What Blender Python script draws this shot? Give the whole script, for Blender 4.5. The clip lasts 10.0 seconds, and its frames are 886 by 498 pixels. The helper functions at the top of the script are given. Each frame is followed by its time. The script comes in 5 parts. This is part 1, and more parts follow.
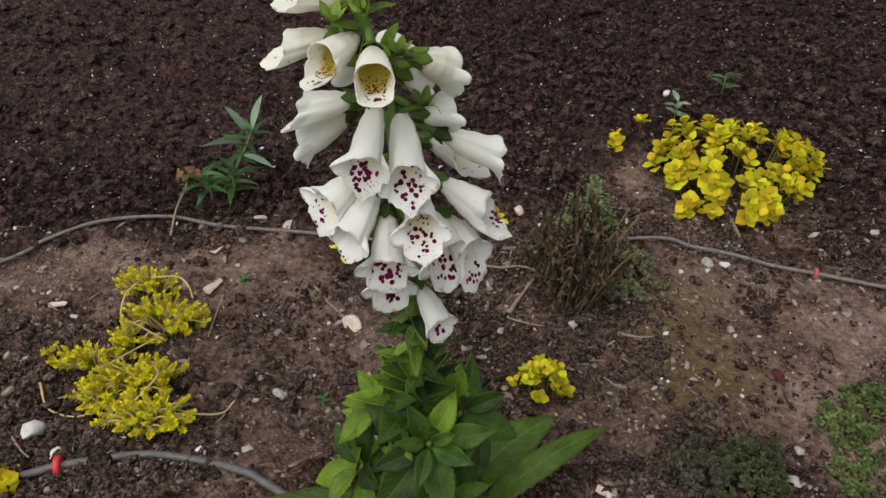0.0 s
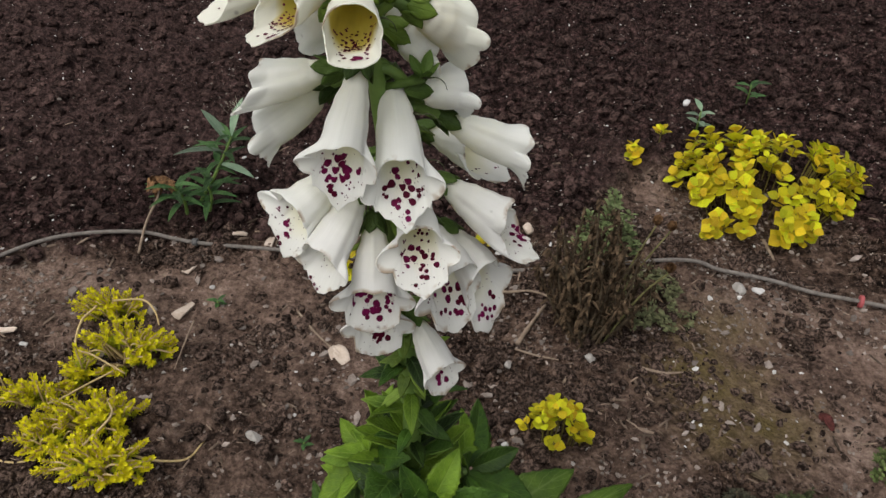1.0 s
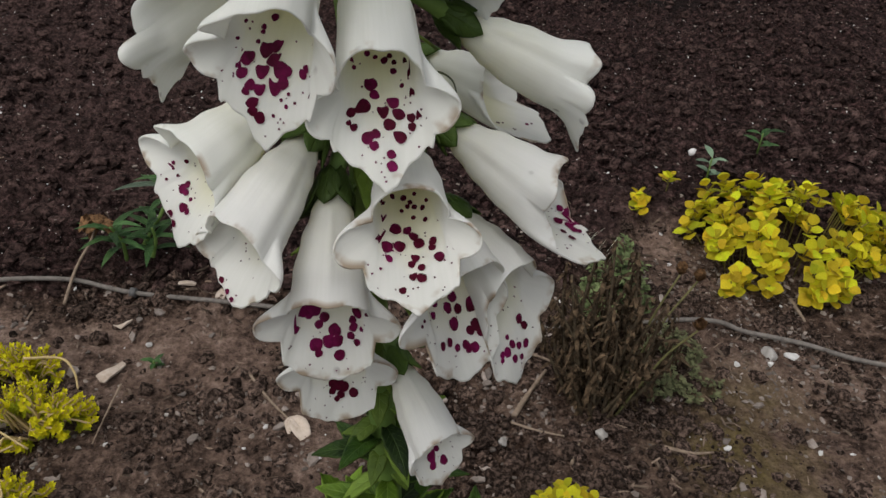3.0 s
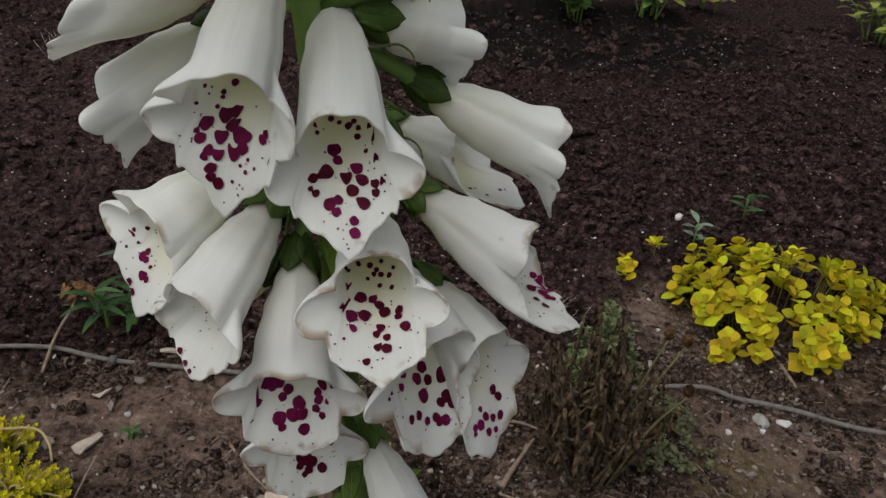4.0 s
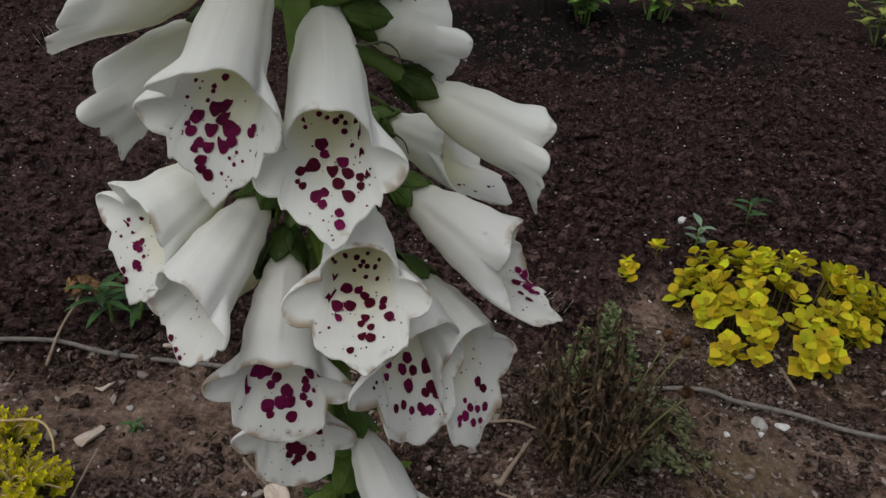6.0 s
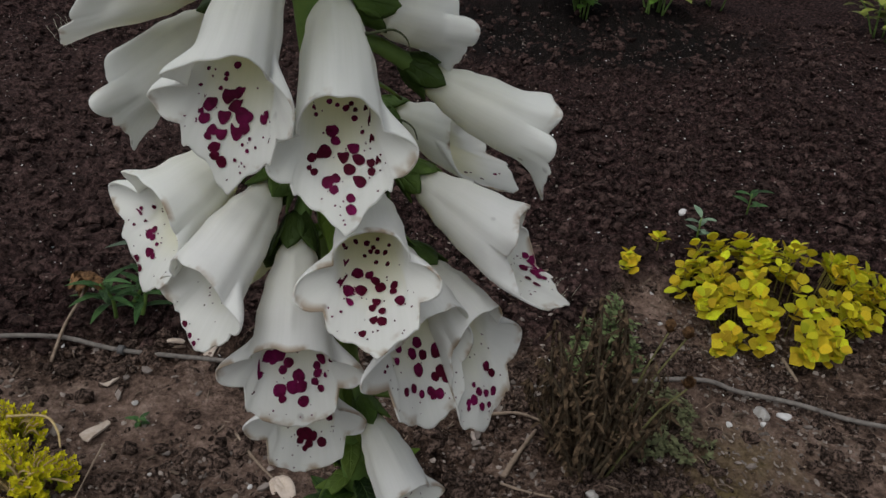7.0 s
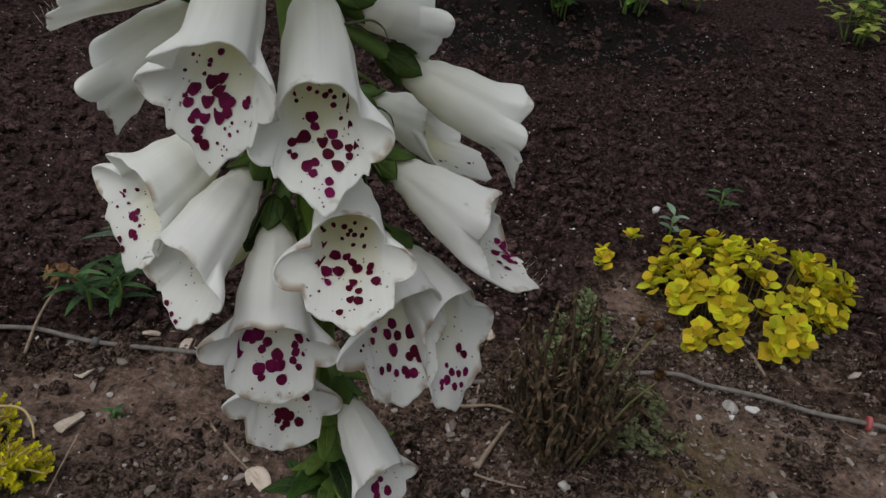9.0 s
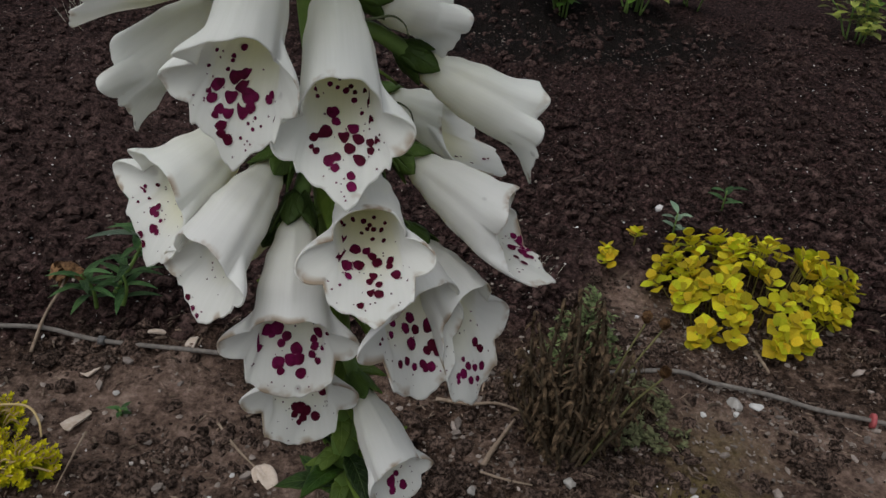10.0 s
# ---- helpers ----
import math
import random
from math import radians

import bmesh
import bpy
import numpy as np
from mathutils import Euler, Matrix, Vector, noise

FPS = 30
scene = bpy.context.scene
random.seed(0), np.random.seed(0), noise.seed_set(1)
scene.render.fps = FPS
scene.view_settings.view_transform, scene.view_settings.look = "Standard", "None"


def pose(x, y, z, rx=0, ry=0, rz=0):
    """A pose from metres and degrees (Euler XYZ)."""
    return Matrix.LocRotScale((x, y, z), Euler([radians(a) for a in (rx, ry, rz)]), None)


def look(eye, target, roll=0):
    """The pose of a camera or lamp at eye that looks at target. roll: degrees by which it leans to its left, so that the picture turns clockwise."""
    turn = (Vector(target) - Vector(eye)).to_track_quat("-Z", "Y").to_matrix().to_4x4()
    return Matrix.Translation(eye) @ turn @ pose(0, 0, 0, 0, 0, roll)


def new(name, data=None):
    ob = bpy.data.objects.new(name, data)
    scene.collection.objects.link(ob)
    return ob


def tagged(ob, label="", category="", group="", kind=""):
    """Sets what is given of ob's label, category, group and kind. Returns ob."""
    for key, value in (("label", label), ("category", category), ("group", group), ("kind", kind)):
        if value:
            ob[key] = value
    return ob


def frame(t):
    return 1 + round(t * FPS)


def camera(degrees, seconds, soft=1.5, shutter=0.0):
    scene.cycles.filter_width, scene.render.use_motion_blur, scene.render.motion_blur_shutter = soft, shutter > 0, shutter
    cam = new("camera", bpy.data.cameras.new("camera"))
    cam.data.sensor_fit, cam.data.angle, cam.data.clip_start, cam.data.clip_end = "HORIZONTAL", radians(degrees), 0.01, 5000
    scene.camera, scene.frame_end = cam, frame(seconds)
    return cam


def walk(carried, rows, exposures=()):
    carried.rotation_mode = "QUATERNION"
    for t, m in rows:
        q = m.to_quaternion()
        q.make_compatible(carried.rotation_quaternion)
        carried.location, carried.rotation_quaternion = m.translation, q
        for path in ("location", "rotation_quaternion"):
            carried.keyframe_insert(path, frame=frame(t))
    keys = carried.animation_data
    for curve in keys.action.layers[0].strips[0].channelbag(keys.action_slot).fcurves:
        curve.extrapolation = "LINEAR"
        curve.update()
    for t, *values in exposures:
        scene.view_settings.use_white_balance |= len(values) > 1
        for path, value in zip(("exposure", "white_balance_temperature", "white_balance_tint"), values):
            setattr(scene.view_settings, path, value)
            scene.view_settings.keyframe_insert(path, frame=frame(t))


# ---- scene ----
cam = camera(58.0, 10.0)
PATH = [
    (0, (0.0033, 0.0135, 0.6400), (-0.0012, 0.3117, 0.3735), 0.87),
    (0.5, (0.0007, 0.0549, 0.6036), (-0.0008, 0.3558, 0.3401), 1.68),
    (1, (-0.0008, 0.0907, 0.5742), (-0.0043, 0.3953, 0.3150), 1.48),
    (1.5, (-0.0097, 0.1161, 0.5418), (-0.0128, 0.4236, 0.2860), 1.70),
    (2, (-0.0117, 0.1424, 0.5094), (-0.0115, 0.4518, 0.2559), 2.16),
    (2.5, (-0.0107, 0.1603, 0.4910), (-0.0053, 0.4783, 0.2485), 3.07),
    (3, (-0.0078, 0.1713, 0.4793), (-0.0004, 0.4994, 0.2506), 3.44),
    (3.2, (-0.0092, 0.1760, 0.4781), (0.0025, 0.5079, 0.2551), 3.70),
    (4.5, (0.0029, 0.1758, 0.4770), (0.0110, 0.5251, 0.2823), 3.66),
    (5, (0.0049, 0.1736, 0.4764), (0.0109, 0.5232, 0.2821), 4.70),
    (5.5, (0.0046, 0.1712, 0.4767), (0.0084, 0.5198, 0.2806), 3.81),
    (5.7, (0.0036, 0.1714, 0.4784), (0.0098, 0.5184, 0.2796), 4.07),
    (7, (0.0002, 0.1679, 0.4775), (0.0069, 0.5128, 0.2749), 3.51),
    (7.5, (-0.0005, 0.1654, 0.4769), (0.0090, 0.5099, 0.2739), 3.87),
    (8, (-0.0014, 0.1662, 0.4782), (0.0116, 0.5106, 0.2752), 4.34),
    (8.5, (-0.0002, 0.1629, 0.4781), (0.0159, 0.5068, 0.2745), 4.93),
    (9, (0.0008, 0.1601, 0.4784), (0.0190, 0.5044, 0.2756), 4.93),
    (9.5, (-0.0027, 0.1595, 0.4785), (0.0160, 0.5039, 0.2758), 4.85),
    (10, (-0.0034, 0.1582, 0.4778), (0.0147, 0.5024, 0.2748), 4.82),
]
EXPOSURES = [(0.0, -0.10, 6500, 10), (2.0, -0.21, 6500, 10), (2.5, -0.28, 6450, 10), (3.0, -0.36, 6400, 9.5), (4.5, -0.67, 6300, 9.5), (5.5, -0.68, 6300, 9.5), (7.0, -0.70, 6200, 9), (10.0, -0.71, 6200, 9)]
walk(cam, [(t, look(eye, target, roll)) for t, eye, target, roll in PATH], EXPOSURES)

# ---- light: an overcast day, a broad soft sun from behind and above ----
world = bpy.data.worlds.new("overcast_sky")
scene.world = world
world.use_nodes = True
wn = world.node_tree
sky = wn.nodes.new("ShaderNodeTexSky")
sky.sky_type = "NISHITA"
sky.sun_disc = False
sky.sun_elevation = radians(63.5)
sky.sun_rotation = radians(224)
sky.dust_density = 4.0
grey = wn.nodes.new("ShaderNodeHueSaturation")
grey.inputs["Saturation"].default_value = 0.25
wn.links.new(sky.outputs["Color"], grey.inputs["Color"])
wn.links.new(grey.outputs["Color"], wn.nodes["Background"].inputs["Color"])
wn.nodes["Background"].inputs["Strength"].default_value = 0.16

sun = new("sun", bpy.data.lights.new("sun", "SUN"))
sun.data.energy = 1.8
sun.data.angle = radians(80)
sun.data.color = (1.0, 0.97, 0.93)
sun.matrix_world = look((-0.50, -0.52, 1.45), (0, 0, 0))


# ---- materials ----
class Nodes:
    """A small helper to wire one node material."""

    def __init__(self, name, roughness=0.6):
        self.mat = bpy.data.materials.new(name)
        self.mat.use_nodes = True
        self.tree = self.mat.node_tree
        self.bsdf = self.tree.nodes["Principled BSDF"]
        self.out = self.tree.nodes["Material Output"]
        self.bsdf.inputs["Roughness"].default_value = roughness

    def add(self, kind, **values):
        node = self.tree.nodes.new("ShaderNode" + kind)
        for key, value in values.items():
            node.inputs[key.replace("_", " ")].default_value = value
        return node

    def link(self, a, b):
        self.tree.links.new(a, b)

    def coords(self, which="Object", scale=(1, 1, 1)):
        tc = self.add("TexCoord")
        mp = self.add("Mapping")
        mp.inputs["Scale"].default_value = scale
        self.link(tc.outputs[which], mp.inputs["Vector"])
        return mp.outputs["Vector"]

    def noise(self, vector, scale, detail=4.0, rough=0.6):
        n = self.add("TexNoise", Scale=scale, Detail=detail, Roughness=rough)
        self.link(vector, n.inputs["Vector"])
        return n.outputs["Fac"]

    def voronoi(self, vector, scale, feature="F1"):
        n = self.add("TexVoronoi", Scale=scale)
        n.feature = feature
        self.link(vector, n.inputs["Vector"])
        return n.outputs["Distance"]

    def ramp(self, fac, stops):
        n = self.add("ValToRGB")
        el = n.color_ramp.elements
        while len(el) < len(stops):
            el.new(0.5)
        for e, (pos, col) in zip(el, stops):
            e.position = pos
            e.color = (*col, 1) if len(col) == 3 else col
        self.link(fac, n.inputs["Fac"])
        return n.outputs["Color"]

    def mix(self, fac, a, b, blend="MIX"):
        n = self.add("Mix")
        n.data_type = "RGBA"
        n.blend_type = blend
        for sock, val in ((n.inputs[0], fac), (n.inputs[6], a), (n.inputs[7], b)):
            if isinstance(val, (int, float)):
                sock.default_value = val
            elif isinstance(val, tuple):
                sock.default_value = (*val, 1)
            else:
                self.link(val, sock)
        return n.outputs[2]

    def maths(self, op, a, b=0.0):
        n = self.add("Math")
        n.operation = op
        for sock, val in ((n.inputs[0], a), (n.inputs[1], b)):
            if isinstance(val, (int, float)):
                sock.default_value = val
            else:
                self.link(val, sock)
        return n.outputs[0]

    def bump(self, height, strength=0.4, distance=0.001):
        n = self.add("Bump", Strength=strength, Distance=distance)
        self.link(height, n.inputs["Height"])
        self.link(n.outputs["Normal"], self.bsdf.inputs["Normal"])

    def color(self, col):
        self.link(col, self.bsdf.inputs["Base Color"])

    def thin(self, col, amount):
        """Lets part of the light through, as a petal or a leaf does."""
        tr = self.add("BsdfTranslucent")
        if isinstance(col, tuple):
            tr.inputs["Color"].default_value = (*col, 1)
        else:
            self.link(col, tr.inputs["Color"])
        mx = self.add("MixShader")
        mx.inputs[0].default_value = amount
        self.link(self.bsdf.outputs[0], mx.inputs[1])
        self.link(tr.outputs[0], mx.inputs[2])
        self.link(mx.outputs[0], self.out.inputs["Surface"])


def petal_material(name, tip, base, inner=False, deep=0.26, hold=0.05, wear=0.55):
    n = Nodes(name, 0.55)
    uv = n.add("TexCoord").outputs["UV"]
    sep = n.add("SeparateXYZ")
    n.link(uv, sep.inputs[0])
    along = sep.outputs[1]
    obj = n.coords("Object")
    # long veins from the throat to the rim
    mp = n.add("Mapping")
    mp.inputs["Scale"].default_value = (9, 1.1, 1)
    n.link(uv, mp.inputs["Vector"])
    vein = n.noise(mp.outputs["Vector"], 1.0, 5.0, 0.5)
    col = n.ramp(along, [(0.0, base), (hold, base), (deep, tip), (1.0, tip)])
    fine_map = n.add("Mapping")
    fine_map.inputs["Scale"].default_value = (70, 2.2, 1)
    n.link(uv, fine_map.inputs["Vector"])
    fine_vein = n.noise(fine_map.outputs["Vector"], 1.0, 3.0, 0.55)
    shade = n.ramp(n.mix(0.5, vein, fine_vein), [(0.36, (0.82, 0.84, 0.79)), (0.60, (1, 1, 1))])
    col = n.mix(0.26, col, shade, "MULTIPLY")
    # bruised flecks, grey on the outside
    stretch = n.add("Mapping")
    stretch.inputs["Scale"].default_value = (1.0, 1.4, 0.65)
    n.link(obj, stretch.inputs["Vector"])
    fleck = n.voronoi(stretch.outputs["Vector"], 110.0)
    spots = n.ramp(fleck, [(0.06, (1, 1, 1)), (0.115, (0, 0, 0))])
    some = n.ramp(n.noise(obj, 60.0, 2.0), [(0.50, (0, 0, 0)), (0.56, (1, 1, 1))])
    mark = n.mix(1.0, spots, some, "MULTIPLY")
    col = n.mix(n.maths("MULTIPLY", mark, 0.62), col, (0.33, 0.31, 0.29))
    # browned rim
    rim = n.ramp(along, [(0.94, (0, 0, 0)), (0.985, (1, 1, 1))])
    worn = n.ramp(n.noise(obj, 120.0, 3.0), [(wear, (0, 0, 0)), (wear + 0.1, (1, 1, 1))])
    worn = n.mix(1.0, rim, worn, "MULTIPLY")
    col = n.mix(n.maths("MULTIPLY", worn, 0.75), col, (0.36, 0.24, 0.12))
    n.color(col)
    crumple = n.noise(obj, 260.0, 3.0, 0.6)
    n.bump(n.mix(0.45, n.mix(0.5, vein, fine_vein), crumple), 0.30, 0.0006)
    n.bsdf.inputs["Sheen Weight"].default_value = 0.1
    n.bsdf.inputs["Specular IOR Level"].default_value = 0.2
    n.thin(col, 0.46 if inner else 0.45)
    return n.mat


PETAL = petal_material("white_petal", (0.91, 0.915, 0.88), (0.84, 0.86, 0.72))
PETAL_IN = petal_material("petal_inside", (0.91, 0.905, 0.86), (0.89, 0.845, 0.45), True, 0.84, 0.30)
OLD = petal_material("ageing_petal", (0.88, 0.875, 0.85), (0.81, 0.82, 0.68), wear=0.51)
OLD_IN = petal_material("ageing_petal_inside", (0.87, 0.865, 0.82), (0.87, 0.83, 0.50), True, 0.80, 0.25, wear=0.50)
CREAM = petal_material("cream_petal", (0.88, 0.88, 0.80), (0.80, 0.82, 0.55))
CREAM_IN = petal_material("cream_petal_inside", (0.89, 0.885, 0.80), (0.66, 0.55, 0.11), True, 0.74, 0.60)


def spot_material():
    n = Nodes("magenta_spot", 0.6)
    n.bsdf.inputs["Specular IOR Level"].default_value = 0.08
    f = n.noise(n.coords("Object"), 900.0, 3.0)
    g = n.noise(n.coords("Object"), 60.0, 2.0)
    a = n.ramp(f, [(0.3, (0.036, 0.001, 0.006)), (0.7, (0.070, 0.002, 0.015))])
    b = n.ramp(f, [(0.3, (0.095, 0.003, 0.034)), (0.7, (0.175, 0.006, 0.072))])
    n.color(n.mix(n.ramp(g, [(0.42, (0, 0, 0)), (0.6, (1, 1, 1))]), a, b))
    return n.mat


SPOT = spot_material()


def plain_material(name, a, b, scale, roughness=0.6, bump=0.4, distance=0.0005, per_object=0.0, thin=0.0, per_island=0.0, low=0.3, high=0.7):
    n = Nodes(name, roughness)
    v = n.coords("Object")
    f = n.noise(v, scale, 5.0, 0.65)
    col = n.ramp(f, [(low, a), (high, b)])
    if per_object:
        info = n.add("ObjectInfo")
        hsv = n.add("HueSaturation")
        n.link(n.maths("MULTIPLY_ADD", info.outputs["Random"], per_object), hsv.inputs["Value"])
        hsv.inputs["Value"].links[0].from_node.inputs[2].default_value = 1 - per_object / 2
        n.link(col, hsv.inputs["Color"])
        col = hsv.outputs["Color"]
    if per_island:
        geo = n.add("NewGeometry")
        hsv = n.add("HueSaturation")
        n.link(n.maths("MULTIPLY_ADD", geo.outputs["Random Per Island"], per_island), hsv.inputs["Value"])
        hsv.inputs["Value"].links[0].from_node.inputs[2].default_value = 1 - per_island / 2
        n.link(col, hsv.inputs["Color"])
        col = hsv.outputs["Color"]
    n.color(col)
    n.bsdf.inputs["Specular IOR Level"].default_value = 0.4 if roughness < 0.6 else 0.06
    if bump:
        n.bump(f, bump, distance)
    if thin:
        n.thin(col, thin)
    return n.mat


def leaf_material(name, dark, light, vein, side=9.0, thin=0.25, hue=0.0, vary=1.05):
    n = Nodes(name, 0.5)
    uv = n.add("TexCoord").outputs["UV"]
    sep = n.add("SeparateXYZ")
    n.link(uv, sep.inputs[0])
    off = n.maths("ABSOLUTE", n.maths("SUBTRACT", sep.outputs[0], 0.5))
    mid = n.ramp(off, [(0.0, (1, 1, 1)), (0.045, (0, 0, 0))])
    # side veins slant towards the tip
    slant = n.maths("SUBTRACT", sep.outputs[1], n.maths("MULTIPLY", off, 0.55))
    wave = n.maths("ABSOLUTE", n.maths("SINE", n.maths("MULTIPLY", slant, side * math.pi)))
    ribs = n.ramp(wave, [(0.0, (1, 1, 1)), (0.22, (0, 0, 0))])
    obj = n.coords("Object")
    blot = n.noise(obj, 70.0, 4.0)
    quilt = n.voronoi(obj, 420.0)
    col = n.ramp(blot, [(0.32, dark), (0.68, light)])
    info = n.add("ObjectInfo")
    hsv = n.add("HueSaturation")
    val = n.add("Math")
    val.operation = "MULTIPLY_ADD"
    n.link(info.outputs["Random"], val.inputs[0])
    val.inputs[1].default_value, val.inputs[2].default_value = vary, 0.94 - vary / 2
    n.link(val.outputs[0], hsv.inputs["Value"])
    if hue:
        wander = n.maths("FRACT", n.maths("MULTIPLY", info.outputs["Random"], 7.3))
        n.link(n.maths("ADD", n.maths("MULTIPLY", wander, hue), 0.5 - hue * 0.45), hsv.inputs["Hue"])
    n.link(col, hsv.inputs["Color"])
    col = hsv.outputs["Color"]
    lines = n.mix(1.0, mid, ribs, "LIGHTEN")
    edge = n.ramp(off, [(0.43, (0, 0, 0)), (0.5, (0.8, 0.8, 0.8))])
    lines = n.mix(1.0, lines, edge, "LIGHTEN")
    col = n.mix(n.maths("MULTIPLY", lines, 0.30), col, vein)
    n.color(col)
    n.bump(n.maths("SUBTRACT", n.maths("MULTIPLY", quilt, 0.9), lines), 0.5, 0.0010)
    n.bsdf.inputs["Specular IOR Level"].default_value = 0.22
    n.thin(col, thin)
    return n.mat


# deep green, darkened further for the shade between the leaves and under the bells
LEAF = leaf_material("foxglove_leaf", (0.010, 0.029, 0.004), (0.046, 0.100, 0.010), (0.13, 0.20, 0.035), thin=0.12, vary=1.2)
LEAF_PALE = leaf_material("pale_green_leaf", (0.085, 0.165, 0.013), (0.20, 0.325, 0.028), (0.30, 0.42, 0.08), vary=0.5)
LEAF_OLD = leaf_material("old_leaf", (0.16, 0.20, 0.03), (0.26, 0.28, 0.05), (0.32, 0.32, 0.12))
LEAF_MID = leaf_material("mid_green_leaf", (0.055, 0.115, 0.012), (0.125, 0.215, 0.025), (0.24, 0.32, 0.11))
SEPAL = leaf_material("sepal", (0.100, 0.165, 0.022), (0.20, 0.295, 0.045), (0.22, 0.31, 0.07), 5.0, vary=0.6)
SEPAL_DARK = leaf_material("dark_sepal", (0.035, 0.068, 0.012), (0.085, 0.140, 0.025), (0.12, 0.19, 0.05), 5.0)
STEM = plain_material("green_stem", (0.085, 0.15, 0.028), (0.16, 0.25, 0.055), 120.0, 0.55)
BRACT_DRY = plain_material("withered_tip", (0.035, 0.042, 0.020), (0.09, 0.10, 0.055), 400.0, 0.8)
JENNY = leaf_material("golden_leaf", (0.50, 0.45, 0.012), (0.82, 0.69, 0.025), (0.68, 0.60, 0.06), 4.0, 0.3, 0.07, 0.75)
JENNY_STEM = plain_material("golden_stem", (0.10, 0.09, 0.03), (0.22, 0.18, 0.05), 200.0)
SEDUM = plain_material("sedum_leaf", (0.27, 0.31, 0.018), (0.46, 0.46, 0.02), 60.0, 0.62, 0.2, per_island=0.6, thin=0.15)
SEDUM_TIP = plain_material("sedum_tip", (0.55, 0.52, 0.02), (0.72, 0.64, 0.02), 90.0, 0.62, 0.2, per_island=0.3, thin=0.15)
SEDUM_STEM = plain_material("sedum_stem", (0.36, 0.26, 0.12), (0.52, 0.40, 0.20), 200.0, 0.7)
HOSE = plain_material("grey_hose", (0.055, 0.053, 0.052), (0.11, 0.105, 0.10), 160.0, 0.5, 0.3, 0.0002)
HOSE_PALE = plain_material("pale_hose", (0.10, 0.088, 0.078), (0.20, 0.178, 0.158), 160.0, 0.65, 0.3, 0.0002)
RED = plain_material("red_plastic", (0.42, 0.02, 0.03), (0.55, 0.04, 0.05), 200.0, 0.4, 0.2, 0.0002)
FADED_RED = plain_material("faded_red_plastic", (0.30, 0.055, 0.06), (0.42, 0.10, 0.10), 200.0, 0.5, 0.2, 0.0002)
DRY = plain_material("dry_stalk", (0.035, 0.026, 0.017), (0.14, 0.108, 0.07), 150.0, 0.85, 0.6, per_island=0.6)
DRY_LEAF = plain_material("dry_leaf", (0.006, 0.004, 0.003), (0.135, 0.092, 0.055), 220.0, 0.85, 0.6, 0.001, per_island=0.8)
OLIVE = plain_material("olive_stalk", (0.085, 0.085, 0.035), (0.19, 0.175, 0.075), 150.0, 0.7, 0.4)
LAVENDER = plain_material("lavender_leaf", (0.060, 0.085, 0.030), (0.185, 0.225, 0.10), 120.0, 0.7, 0.3, per_island=0.7)
HEAD = plain_material("dry_head", (0.035, 0.018, 0.010), (0.24, 0.135, 0.065), 300.0, 0.85, 0.6, per_island=0.5)
GREYGREEN = plain_material("grey_green_leaf", (0.06, 0.068, 0.032), (0.155, 0.158, 0.08), 120.0, 0.7, 0.3, per_island=0.6)
THYME = plain_material("thyme_leaf", (0.012, 0.016, 0.007), (0.075, 0.088, 0.038), 150.0, 0.6, 0.3, per_island=0.8)
THYME_DRY = plain_material("withered_thyme_leaf", (0.018, 0.017, 0.011), (0.085, 0.082, 0.055), 150.0, 0.7, 0.3, per_island=1.0)
MAT_GREEN = plain_material("mat_leaf", (0.034, 0.050, 0.015), (0.112, 0.142, 0.048), 90.0, 0.6, 0.3, per_island=0.8)
WEED = leaf_material("weed_leaf", (0.030, 0.080, 0.022), (0.075, 0.15, 0.045), (0.11, 0.19, 0.07), 3.0)
WEED_PALE = leaf_material("pale_weed_leaf", (0.13, 0.20, 0.13), (0.20, 0.28, 0.18), (0.24, 0.32, 0.22), 3.0)
FAR_GREEN = leaf_material("bright_leaf", (0.09, 0.20, 0.025), (0.17, 0.32, 0.05), (0.2, 0.36, 0.1), 4.0)
FAR_YELLOW = leaf_material("lime_leaf", (0.26, 0.31, 0.05), (0.40, 0.44, 0.09), (0.45, 0.48, 0.16), 4.0)
STONE = plain_material("pale_stone", (0.22, 0.20, 0.18), (0.42, 0.40, 0.37), 90.0, 0.85, 0.6, 0.001, per_object=0.5)
PALE_STONE = plain_material("light_grey_stone", (0.34, 0.33, 0.31), (0.56, 0.55, 0.53), 60.0, 0.85, 0.8, 0.0015)
WHITE_STONE = plain_material("white_stone", (0.42, 0.405, 0.385), (0.62, 0.605, 0.585), 70.0, 0.8, 0.4, 0.001)
CHIP = plain_material("wood_chip", (0.34, 0.27, 0.21), (0.52, 0.44, 0.37), 120.0, 0.8, 0.5, 0.0006, per_object=0.4)
CRUMB = plain_material("soil_crumb", (0.014, 0.009, 0.007), (0.15, 0.106, 0.084), 260.0, 0.95, 0.8, 0.001, per_island=0.9, low=0.43, high=0.64)
CLOD = plain_material("soil_clod", (0.016, 0.0105, 0.008), (0.115, 0.079, 0.062), 300.0, 0.95, 0.9, 0.0016, per_island=0.8, low=0.44, high=0.62)
DARK_CRUMB = plain_material("compost_crumb", (0.006, 0.0036, 0.0032), (0.082, 0.051, 0.044), 200.0, 0.95, 0.7, 0.001, per_island=0.9, low=0.38, high=0.66)
GRIT = plain_material("pale_grit", (0.11, 0.088, 0.074), (0.26, 0.22, 0.19), 140.0, 0.8, 0.5, 0.0006, per_island=0.9)
STONE_CHIP = plain_material("stone_chip", (0.13, 0.105, 0.088), (0.30, 0.255, 0.225), 90.0, 0.85, 0.7, 0.001, per_island=0.9)
